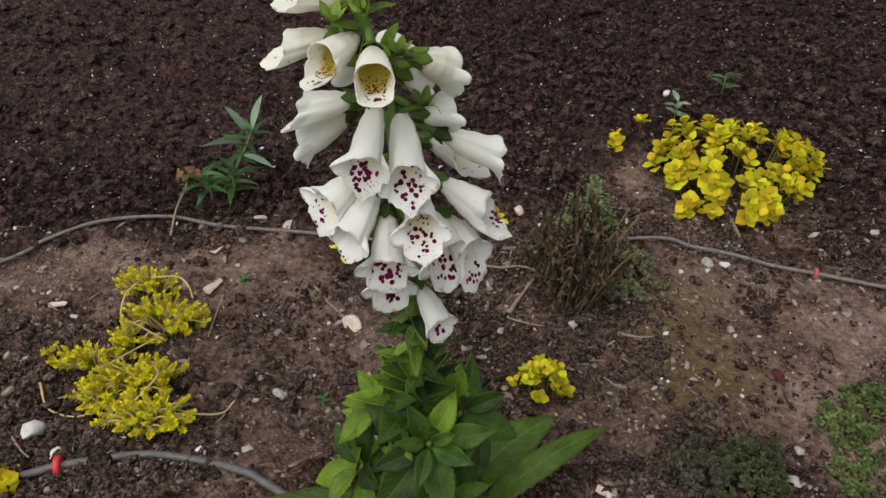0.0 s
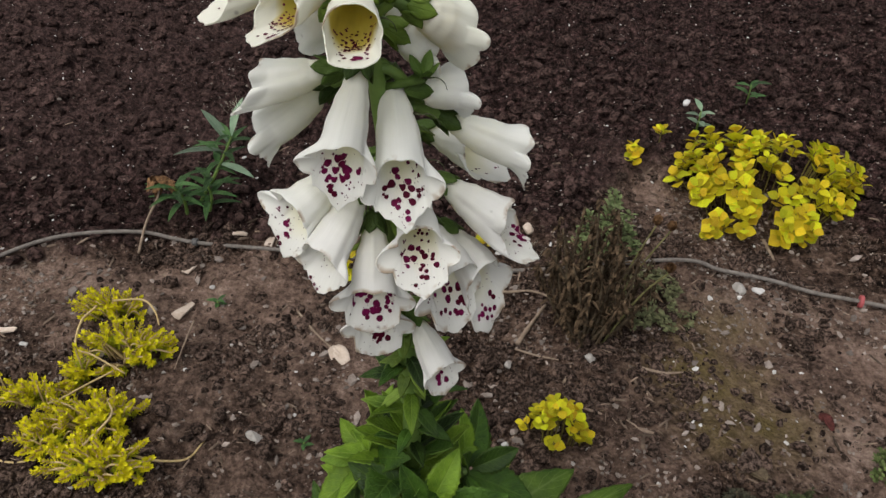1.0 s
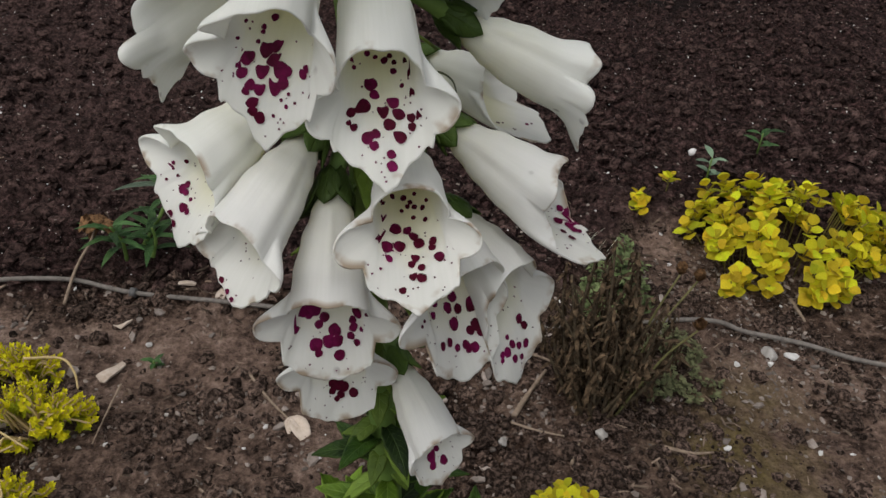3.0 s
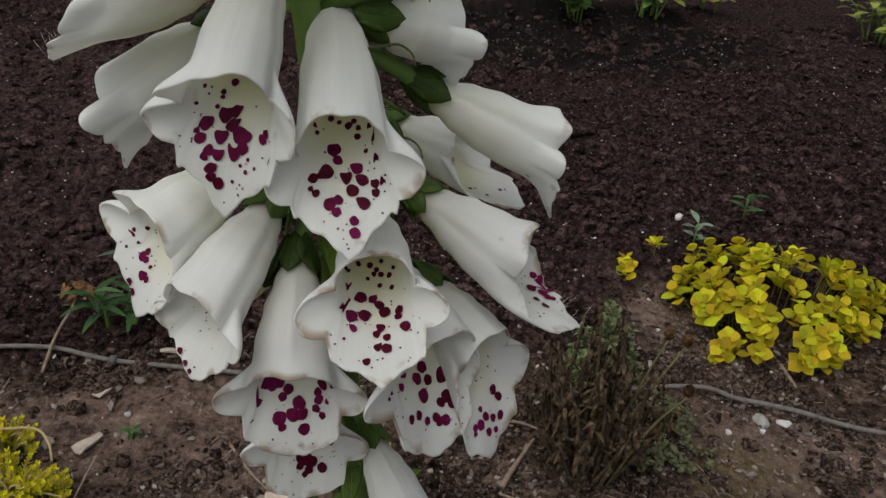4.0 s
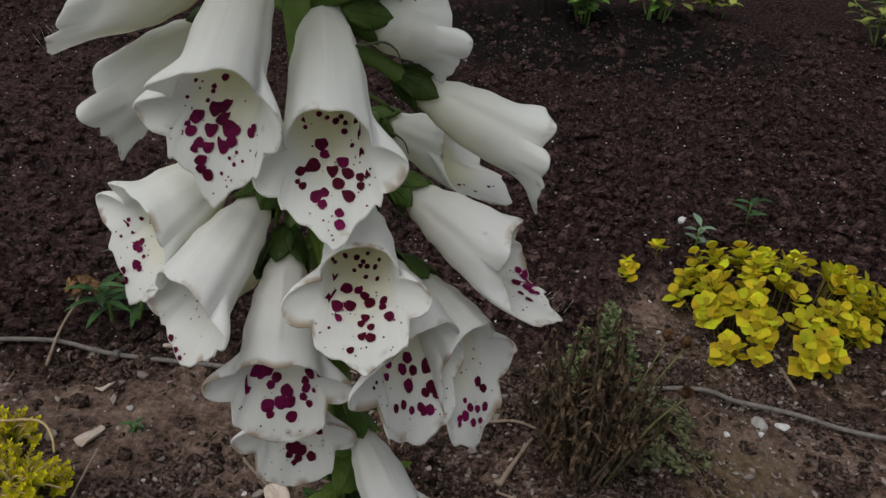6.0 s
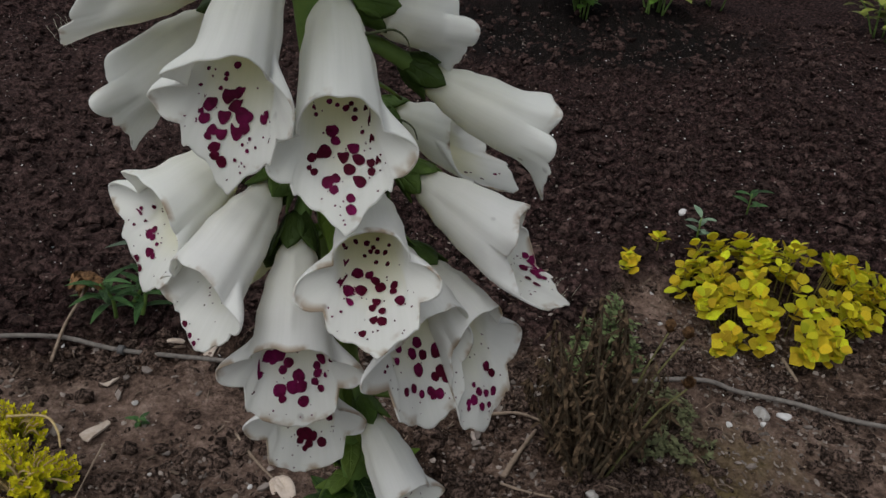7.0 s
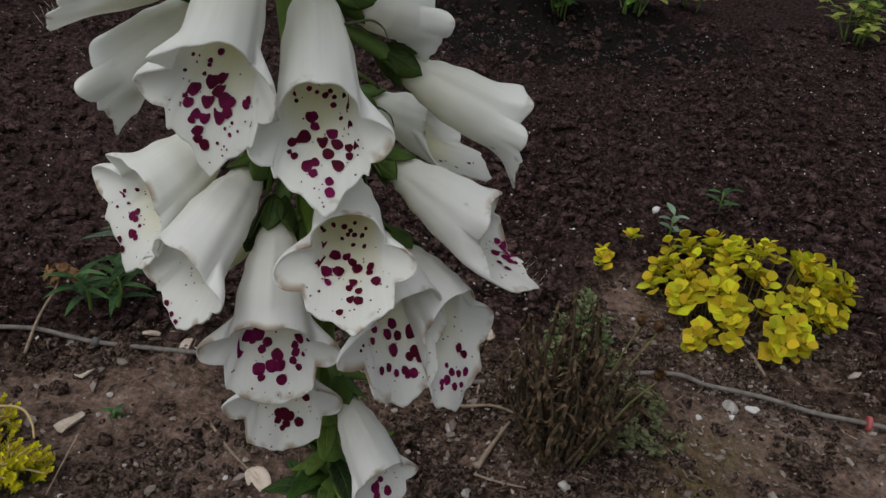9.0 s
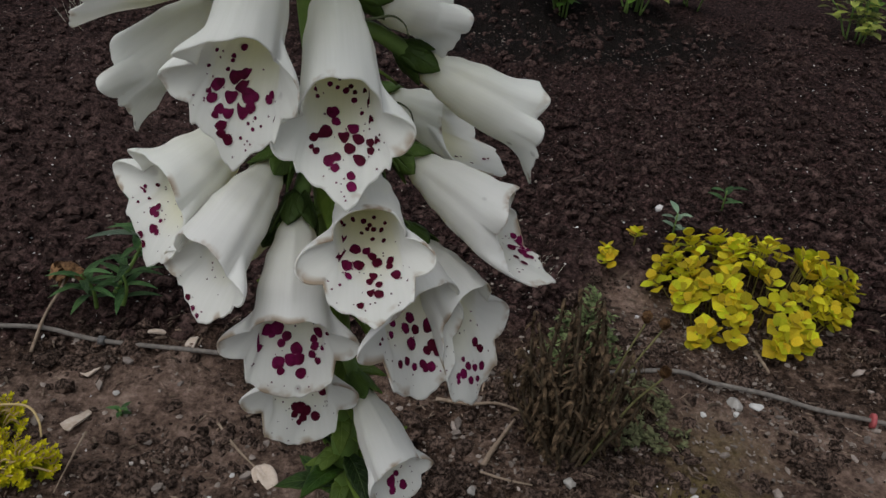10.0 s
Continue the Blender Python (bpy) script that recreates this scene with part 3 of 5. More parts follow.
def bell(base, turn, long, r, hood, flare, bend, lip, age=0, spots="few", seed=0, ph=0.0, slant=0.0, ear=None, point=0.7, curl=0.08, deep=0.92, horn=0.0):
    """One flower: a pleated tube with an arched upper lip, two side lobes and a spotted tongue; turn: yaw, pitch and twist."""
    base = Vector(base)
    s = dict(long=long, r=r, hood=hood, fl=flare[0], fr=flare[1], bend=bend, lip=lip, ph=ph, slant=slant, ear=hood + 0.46 * (1 - hood) if ear is None else ear, point=point, curl=curl, deep=deep, horn=horn)
    side, top, axis = (Vector(a) for a in bell_axes(*turn))
    m = Matrix((side, top, axis)).transposed().to_4x4()
    m.translation = base
    rng = random.Random(seed)
    at = lambda th, v: Vector(bell_point(th, v, s))
    bm = bmesh.new()
    uv = bm.loops.layers.uv.verify()
    nu, nv = 150, 34
    grid = [[bm.verts.new(m @ at(i * math.tau / nu, 1 - (1 - j / nv) ** 1.25)) for i in range(nu)] for j in range(nv + 1)]
    for j in range(nv):
        for i in range(nu):
            k = (i + 1) % nu
            f = bm.faces.new((grid[j][i], grid[j][k], grid[j + 1][k], grid[j + 1][i]))
            for loop, q in zip(f.loops, ((i, j), (i + 1, j), (i + 1, j + 1), (i, j + 1))):
                loop[uv].uv = (q[0] / nu, 1 - (1 - q[1] / nv) ** 1.25)
    ob = part("bell", bm, ([PETAL_IN, PETAL], [CREAM_IN, CREAM], [OLD_IN, OLD])[age], foxglove, ("white bell with magenta-spotted lip", "cream young bell with yellow throat", "ageing white bell with browned rim and magenta spots")[age])
    so = ob.modifiers.new("thickness", "SOLIDIFY")
    so.thickness = 0.0004
    so.offset = -1.0
    so.material_offset = 1
    # spots on the inside of the tongue: (turn from its middle, way along, radius in mm)
    if isinstance(spots, str):
        marks = []
        if spots == "fine":
            marks += [(rng.gauss(0, 0.5), rng.triangular(0.34, 0.80, 0.66), rng.uniform(0.22, 0.62)) for _ in range(80)]
            marks += [(-0.12, 0.835, 1.25), (0.02, 0.855, 1.05), (-0.02, 0.815, 0.9), (0.3, 0.83, 0.7), (-0.35, 0.86, 0.5), (0.42, 0.90, 0.45)]
        else:
            marks += [(rng.uniform(-0.5, 0.5), rng.uniform(0.6, 0.9), rng.uniform(0.3, 0.6)) for _ in range(7)]
    else:
        marks = list(spots)
        marks += [(rng.uniform(-0.95, 0.95), rng.uniform(0.58, 0.97), rng.uniform(0.12, 0.26)) for _ in range(30)]
    bm = bmesh.new()
    for u, v, k in marks:
        th = math.pi + u
        p0 = at(th, v)
        a = (at(th + 0.01, v) - p0) / 0.01
        b = (at(th, v + 0.005) - p0) / 0.005
        e1 = a.normalized()
        e2 = (b - e1 * b.dot(e1)).normalized()
        b1, b2 = b.dot(e1), max(b.dot(e2), 1e-4)
        n = 18 if k > 0.6 else 10
        lobes, spin = rng.randint(3, 5), rng.uniform(0, 6.28)
        size = k * 0.00093

        def spot_vert(dx, dy):
            dv = dy / b2
            tt, ww = th + (dx - b1 * dv) / a.length, min(v + dv, 0.99)
            pa = at(tt, ww)
            nrm = (at(tt + 0.01, ww) - pa).cross(at(tt, ww + 0.005) - pa).normalized()
            if nrm.dot(Vector((-pa.x, -pa.y + bend * r * ww * ww, 0))) < 0:
                nrm = -nrm
            return bm.verts.new(m @ (pa + nrm * 0.00025))

        centre = spot_vert(0, 0)
        ring = []
        for q in range(n):
            g = q * math.tau / n
            rr = size * (1 + (0.045 * math.cos(lobes * g + spin) if k > 0.6 else 0.0) + rng.uniform(-0.03, 0.03))
            ring.append(spot_vert(rr * math.cos(g), rr * math.sin(g) * 1.08))
        for q in range(n):
            bm.faces.new((centre, ring[q], ring[(q + 1) % n]))
    part("lip_marking", bm, SPOT, ob, "dark magenta spots")
    # calyx: five green sepals round the stalk end, and the short stalk
    bm = bmesh.new()
    back = m @ Matrix.Translation((0, 0, -0.0035))
    for k in range(5):
        turn_ = back @ Matrix.Rotation(k * math.tau / 5 + 0.3, 4, "Z") @ Matrix.Translation((0, 0.0020, 0)) @ Matrix.Rotation(radians(62), 4, "X")
        leaf(bm, turn_, 0.0100 * rng.uniform(0.9, 1.15), 0.0062, -0.25, 0.35, 0.45, n=6, rng=rng)
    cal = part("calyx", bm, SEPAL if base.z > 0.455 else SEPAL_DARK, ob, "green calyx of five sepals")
    th_ = cal.modifiers.new("thickness", "SOLIDIFY")
    th_.thickness = 0.0004
    bm = bmesh.new()
    root = stem_at(base.z + 0.006)
    line = spline([root, (root + base) / 2 + Vector((0, 0, 0.003)), base + axis * 0.001], 4)
    tube(bm, line, taper(0.0016, 0.0022, len(line)), 7)
    part("stalk", bm, STEM, ob)
    return ob


bell((-0.0234, 0.3430, 0.4395), (9, -30, -4), 0.0547, 0.0080, 0.67, (0.83, 0.82), -0.55, 0.15, 0, [(0.22, 0.627, 1.46), (0.14, 0.66, 1.06), (0.38, 0.742, 1.64), (0.62, 0.808, 1.11), (0.64, 0.857, 0.58), (0.54, 0.849, 0.84), (-0.24, 0.709, 1.31), (-0.02, 0.718, 1.3), (-0.32, 0.775, 1.3), (-0.12, 0.775, 1.29), (-0.74, 0.865, 0.77), (-0.56, 0.841, 0.97), (-0.54, 0.873, 0.9), (0.28, 0.849, 1.42), (0.14, 0.816, 1.03), (0.18, 0.865, 1.02), (-0.3, 0.857, 1.35), (-0.12, 0.882, 0.96), (-0.12, 0.923, 1.14), (0.74, 0.611, 0.54), (0.3, 0.512, 0.68), (0.08, 0.504, 0.54), (-0.16, 0.521, 0.81), (-0.32, 0.529, 0.61), (-0.42, 0.578, 0.6), (-0.36, 0.603, 0.74), (-0.8, 0.677, 0.73), (-0.74, 0.627, 0.6), (-0.5, 0.693, 0.53), (-0.74, 0.767, 0.78), (0.0, 0.455, 0.61), (0.66, 0.627, 0.54)], 1, 0.50, point=1.1)
bell((-0.0312, 0.3226, 0.4544), (-21, -56, 10), 0.0495, 0.0074, 0.58, (1.09, 0.74), -0.40, 0.44, 0, [(0.6, 0.783, 1.42), (0.74, 0.841, 0.68), (0.62, 0.849, 1.15), (0.24, 0.668, 1.48), (0.06, 0.627, 1.21), (0.06, 0.677, 1.27), (0.24, 0.75, 1.35), (-0.12, 0.718, 1.74), (-0.24, 0.734, 1.07), (-0.04, 0.775, 1.34), (-0.2, 0.775, 1.2), (0.42, 0.857, 1.08), (0.48, 0.898, 0.81), (0.24, 0.816, 1.15), (0.34, 0.898, 1.15), (0.32, 0.923, 0.95), (0.18, 0.906, 1.22), (-0.6, 0.791, 0.99), (-0.66, 0.783, 0.79), (0.44, 0.627, 0.54), (0.42, 0.644, 0.47), (0.46, 0.693, 0.47), (0.26, 0.545, 0.74), (1.0, 0.734, 0.4), (1.0, 0.734, 0.47), (1.0, 0.816, 0.4), (-0.36, 0.841, 0.4), (-0.36, 0.89, 0.47), (-0.22, 0.841, 0.4), (-0.52, 0.89, 0.33), (-0.1, 0.882, 0.4)], 2, 2.90, horn=-0.7, slant=-0.05, point=1.1)
bell((-0.0150, 0.3337, 0.3967), (7, -13, -3), 0.0427, 0.0079, 0.58, (1.02, 0.80), -0.28, 0.08, 2, [(0.38, 0.562, 1.44), (0.06, 0.529, 1.06), (-0.08, 0.562, 1.13), (-0.18, 0.619, 1.35), (0.82, 0.709, 1.04), (0.56, 0.701, 1.48), (0.26, 0.652, 1.42), (0.5, 0.767, 0.88), (-0.5, 0.668, 1.04), (-0.44, 0.701, 0.89), (-0.56, 0.783, 1.24), (-0.06, 0.693, 1.03), (0.02, 0.726, 0.95), (-0.16, 0.767, 0.88), (0.02, 0.8, 0.94), (-0.14, 0.824, 1.16), (0.26, 0.914, 0.86), (0.82, 0.57, 0.76), (-0.16, 0.455, 0.61), (-0.5, 0.521, 0.61), (0.1, 0.332, 0.78), (-0.12, 0.357, 0.62), (-0.02, 0.373, 0.62), (-0.24, 0.398, 0.7), (-0.5, 0.439, 0.69), (-0.7, 0.422, 0.54), (0.54, 0.365, 0.7), (0.88, 0.488, 0.54), (1.0, 0.512, 0.61), (-0.32, 0.332, 0.55), (0.18, 0.414, 0.54), (0.68, 0.857, 0.36)], 3, 5.30)
bell((-0.0295, 0.3237, 0.3896), (2, -56, 3), 0.0463, 0.0086, 0.58, (0.99, 0.91), -0.28, 0.23, 2, [(0.62, 0.677, 1.58), (0.36, 0.636, 1.84), (0.46, 0.677, 1.0), (0.12, 0.668, 1.25), (0.22, 0.709, 1.09), (-0.1, 0.734, 1.59), (0.0, 0.791, 1.68), (-0.16, 0.791, 1.51), (0.26, 0.816, 1.68), (0.2, 0.857, 1.01), (-0.22, 0.865, 1.44), (-0.44, 0.57, 1.41), (-0.3, 0.562, 0.83), (-0.64, 0.685, 1.32), (-0.48, 0.701, 1.0), (-0.5, 0.742, 1.17), (-0.44, 0.783, 1.0), (-0.74, 0.791, 0.66), (-0.58, 0.832, 0.92), (0.8, 0.808, 1.0), (-1.0, 0.832, 0.57)], 4, 1.42, point=0.0)
bell((-0.0105, 0.3321, 0.3837), (37, -35, 10), 0.0436, 0.0094, 0.55, (1.23, 0.35), -0.45, 0.35, 2, [(-0.14, 0.57, 1.42), (0.08, 0.611, 1.41), (-0.16, 0.644, 1.26), (-0.5, 0.668, 1.77), (0.06, 0.701, 1.66), (-0.42, 0.783, 1.6), (-0.5, 0.824, 1.44), (-0.26, 0.783, 1.18), (0.56, 0.832, 1.06), (0.32, 0.808, 1.15), (0.14, 0.824, 1.0), (-0.08, 0.832, 1.17), (-0.24, 0.873, 1.35), (-0.1, 0.865, 0.84), (0.42, 0.586, 1.23), (0.56, 0.66, 0.97), (1.0, 0.865, 0.47), (1.0, 0.89, 0.47)], 5, 3.82, point=0.0)
bell((-0.0029, 0.3392, 0.3745), (46, -30, 7), 0.0433, 0.0091, 0.53, (0.10, 0.89), -0.42, 0.74, 2, [(-0.52, 0.767, 1.26), (-0.6, 0.824, 1.18), (0.0, 0.759, 0.71), (-0.08, 0.808, 1.16), (-0.28, 0.857, 1.08), (-0.5, 0.906, 1.18), (0.12, 0.841, 1.33), (-0.3, 0.923, 0.9), (-0.06, 0.882, 1.16), (0.28, 0.857, 0.88), (0.32, 0.89, 0.7)], 6, 6.22, point=0.5)
bell((-0.0307, 0.3372, 0.3499), (7, -57, 7), 0.0379, 0.0082, 0.48, (1.00, 0.98), -0.16, 0.12, 2, [(0.12, 0.709, 1.19), (-0.02, 0.718, 1.79), (-0.18, 0.75, 1.49), (-0.1, 0.8, 1.2), (0.12, 0.767, 1.09), (0.0, 0.824, 0.9), (-0.42, 0.808, 1.4), (-0.64, 0.644, 1.38), (-0.82, 0.594, 0.88)], 7, 2.34, point=0.0)
bell((-0.0156, 0.3375, 0.3255), (39, -41, -6), 0.0383, 0.0069, 0.67, (0.36, 0.75), -0.30, 0.39, 2, [(0.04, 0.775, 1.68), (0.1, 0.841, 1.24), (-0.22, 0.75, 0.9), (-0.28, 0.865, 1.24), (-0.3, 0.841, 0.9)], 8, 4.74, point=0.0)
bell((-0.0333, 0.3271, 0.3998), (-36, -33, -2), 0.0398, 0.0079, 0.70, (0.70, 0.70), -0.32, 0.22, 2, [(0.5, 0.98, 0.89), (0.26, 0.98, 0.76), (0.08, 0.98, 0.63)], 9, 0.86)
bell((-0.0409, 0.3324, 0.4056), (-51, -26, 10), 0.0377, 0.0087, 0.62, (1.38, 0.18), -0.38, 0.61, 0, [(0.5, 0.824, 1.07), (0.48, 0.783, 0.8), (0.38, 0.808, 0.8), (0.26, 0.849, 1.2), (0.14, 0.832, 0.79), (0.46, 0.98, 0.94), (0.34, 0.98, 0.94), (1.0, 0.865, 0.54), (1.0, 0.8, 0.53), (0.96, 0.882, 0.4), (0.2, 0.775, 0.53), (0.84, 0.898, 0.41), (0.82, 0.824, 0.4)], 10, 3.26, horn=-0.5)
bell((-0.0462, 0.3502, 0.4310), (-86, -40, -20), 0.0411, 0.0084, 0.74, (1.00, 0.96), 0.22, 0.48, 0, "few", 11, 5.66, horn=-0.4, point=1.0)
bell((-0.0418, 0.3368, 0.4436), (-94, -15, -12), 0.0427, 0.0082, 0.59, (0.40, 0.38), -0.02, 0.19, 0, "few", 12, 1.78, horn=0.4)
bell((-0.0054, 0.3479, 0.4198), (95, -30, 16), 0.0441, 0.0080, 0.72, (0.46, 0.40), 0.28, 0.77, 0, "few", 13, 4.18, horn=-0.35, curl=0.3)
bell((-0.0058, 0.3379, 0.3980), (71, -29, 9), 0.0486, 0.0092, 0.56, (-0.20, 0.40), 0.37, -0.28, 2, [(-1.0, 0.923, 1.01), (-1.0, 0.972, 0.92), (-0.96, 0.964, 1.09), (-0.64, 0.824, 1.25), (-0.86, 0.972, 0.92), (-0.68, 0.898, 1.25), (-0.6, 0.914, 1.0), (-0.32, 0.816, 0.9), (-0.24, 0.849, 1.06), (-0.62, 0.947, 0.75), (0.26, 0.849, 0.32), (0.12, 0.849, 0.24)], 14, 0.30, horn=-0.3, curl=0.15)
bell((-0.0138, 0.3685, 0.4014), (78, -14, 3), 0.0404, 0.0087, 0.45, (0.81, 0.70), 0.04, 0.05, 0, "few", 15, 2.70)
bell((-0.0399, 0.3518, 0.3686), (-131, -37, 17), 0.0462, 0.0073, 0.62, (0.23, 0.70), -0.19, 0.15, 0, "few", 16, 5.10)
bell((-0.0327, 0.3219, 0.4772), (7, 2, -4), 0.0396, 0.0074, 0.69, (0.06, 0.07), 0.00, -0.13, 1, "fine", 17, 1.22, point=0.0)
bell((-0.0386, 0.3292, 0.4806), (-30, -4, -16), 0.0394, 0.0074, 0.62, (0.11, 0.17), -0.01, -0.12, 1, "fine", 18, 3.62, point=0.0)
bell((-0.0477, 0.3311, 0.4785), (-93, -15, 13), 0.0400, 0.0070, 0.57, (0.20, 0.02), -0.05, -0.02, 1, "few", 19, 6.02)
bell((-0.0405, 0.3275, 0.4968), (-90, 2, 10), 0.0342, 0.0060, 0.59, (0.00, 0.02), -0.04, -0.04, 1, "few", 20, 2.14)
bell((-0.0159, 0.3348, 0.4672), (126, -30, 17), 0.0296, 0.0084, 0.70, (0.74, 0.60), -0.31, 0.35, 1, "few", 21, 4.54, point=0.0, curl=0.3)
bell((-0.0239, 0.3416, 0.4571), (115, -33, -4), 0.0271, 0.0085, 0.56, (0.50, 0.50), -0.08, -0.03, 0, "few", 22, 0.66)
bell((-0.0167, 0.3372, 0.4368), (126, -15, 10), 0.0250, 0.0077, 0.74, (0.81, 0.95), -0.11, 0.48, 0, "few", 23, 3.06, point=0.0, curl=0.3)
bell((-0.0302, 0.3384, 0.4637), (176, -11, 1), 0.0319, 0.0070, 0.75, (0.68, 0.72), -0.23, 0.20, 0, "few", 24, 5.46, point=0.0)
bell((-0.0398, 0.3348, 0.4681), (-150, -36, 0), 0.0340, 0.0075, 0.60, (0.20, 0.20), -0.20, 0.20, 0, "few", 25, 1.58, point=0.0)


def lip_hairs(tip, way, count, seed):
    """Fine white hairs that stand on the end of a tongue."""
    rng = random.Random(seed)
    bm = bmesh.new()
    for _ in range(count):
        p = Vector(tip) + Vector((rng.uniform(-0.003, 0.003), rng.uniform(-0.002, 0.002), rng.uniform(-0.003, 0.003)))
        d = (Vector(way) + Vector((rng.uniform(-0.5, 0.5), rng.uniform(-0.5, 0.5), rng.uniform(-0.3, 0.5)))).normalized()
        tube(bm, [p, p + d * 0.0015, p + d * rng.uniform(0.0025, 0.004)], taper(0.00004, 0.00002, 3), 3)
    part("hair", bm, PETAL, foxglove, "fine white hairs on the lip")


lip_hairs((-0.0785, 0.337, 0.4255), (-0.3, -0.3, 1.0), 16, 51)
lip_hairs((0.0310, 0.326, 0.3730), (0.6, -0.2, 0.9), 10, 52)


def buds():
    rng = random.Random(5)
    for k in range(9):
        z = 0.505 + 0.0045 * k
        p = stem_at(z)
        q = rng.uniform(2.6, 6.6)
        way = Vector((math.cos(q), math.sin(q), -0.2 + 0.06 * k)).normalized()
        size = 0.016 - 0.0011 * k
        bm = bmesh.new()
        m = frame_of(way)
        m.translation = p + way * 0.003
        for j in range(5):
            turn = m @ Matrix.Rotation(j * math.tau / 5, 4, "Y") @ Matrix.Translation((0, 0, size * 0.18))
            leaf(bm, turn, size, size * 0.55, 0.5, -0.3, 0.45, n=6, rng=rng)
        part("bud", bm, SEPAL, foxglove)
    # empty green calyces of fallen bells
    for at in ((-0.0116, 0.333, 0.4431), (-0.0219, 0.328, 0.4714), (-0.0476, 0.318, 0.4907)):
        bm = bmesh.new()
        at = Vector(at)
        for j in range(5):
            way = Vector((0.5 * math.cos(j * 1.2566), 0.5 * math.sin(j * 1.2566) - 0.15, 1))
            m = frame_of(way, (math.cos(j * 1.2566), math.sin(j * 1.2566), 0.2))
            m.translation = at
            leaf(bm, m, 0.0098 * rng.uniform(0.85, 1.1), 0.0044, -0.4, 0.3, 0.45, n=6, rng=rng)
        root = stem_at(at.z - 0.006)
        tube(bm, [root, (root + at) / 2, at], 0.0016, 6)
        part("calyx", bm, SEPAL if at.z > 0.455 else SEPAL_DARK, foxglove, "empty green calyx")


buds()


def foxglove_leaf(at, way, length, width, bend, fold=0.3, mat=None, seed=0, n=22, up=(0, 0, 1)):
    rng = random.Random(seed)
    m = frame_of(way, up)
    m.translation = Vector(at)
    bm = bmesh.new()
    leaf(bm, m, length, width, bend, fold, 0.46, 0.055, 0.03, n, 8, rng)
    ob = part("leaf", bm, mat or LEAF, foxglove)
    so = ob.modifiers.new("thickness", "SOLIDIFY")
    so.thickness = 0.0006
    return ob


# last value: share of pale leaves, low where shade is coloured into the centre
CROWNS = (
    ((-0.0095, 0.343, 0.1610), (0.05, -0.75, 0.72), 11, 0.056, 0.05),
    ((-0.0429, 0.372, 0.1690), (-0.75, -0.3, 0.65), 8, 0.052, 0.95),
    ((-0.0615, 0.36, 0.1037), (-0.7, -0.4, 0.65), 9, 0.062, 0.75),
    ((0.0125, 0.375, 0.1549), (0.7, -0.3, 0.65), 8, 0.056, 0.2),
    ((0.0058, 0.345, 0.0937), (0.3, -0.6, 0.7), 8, 0.062, 0.05),
)


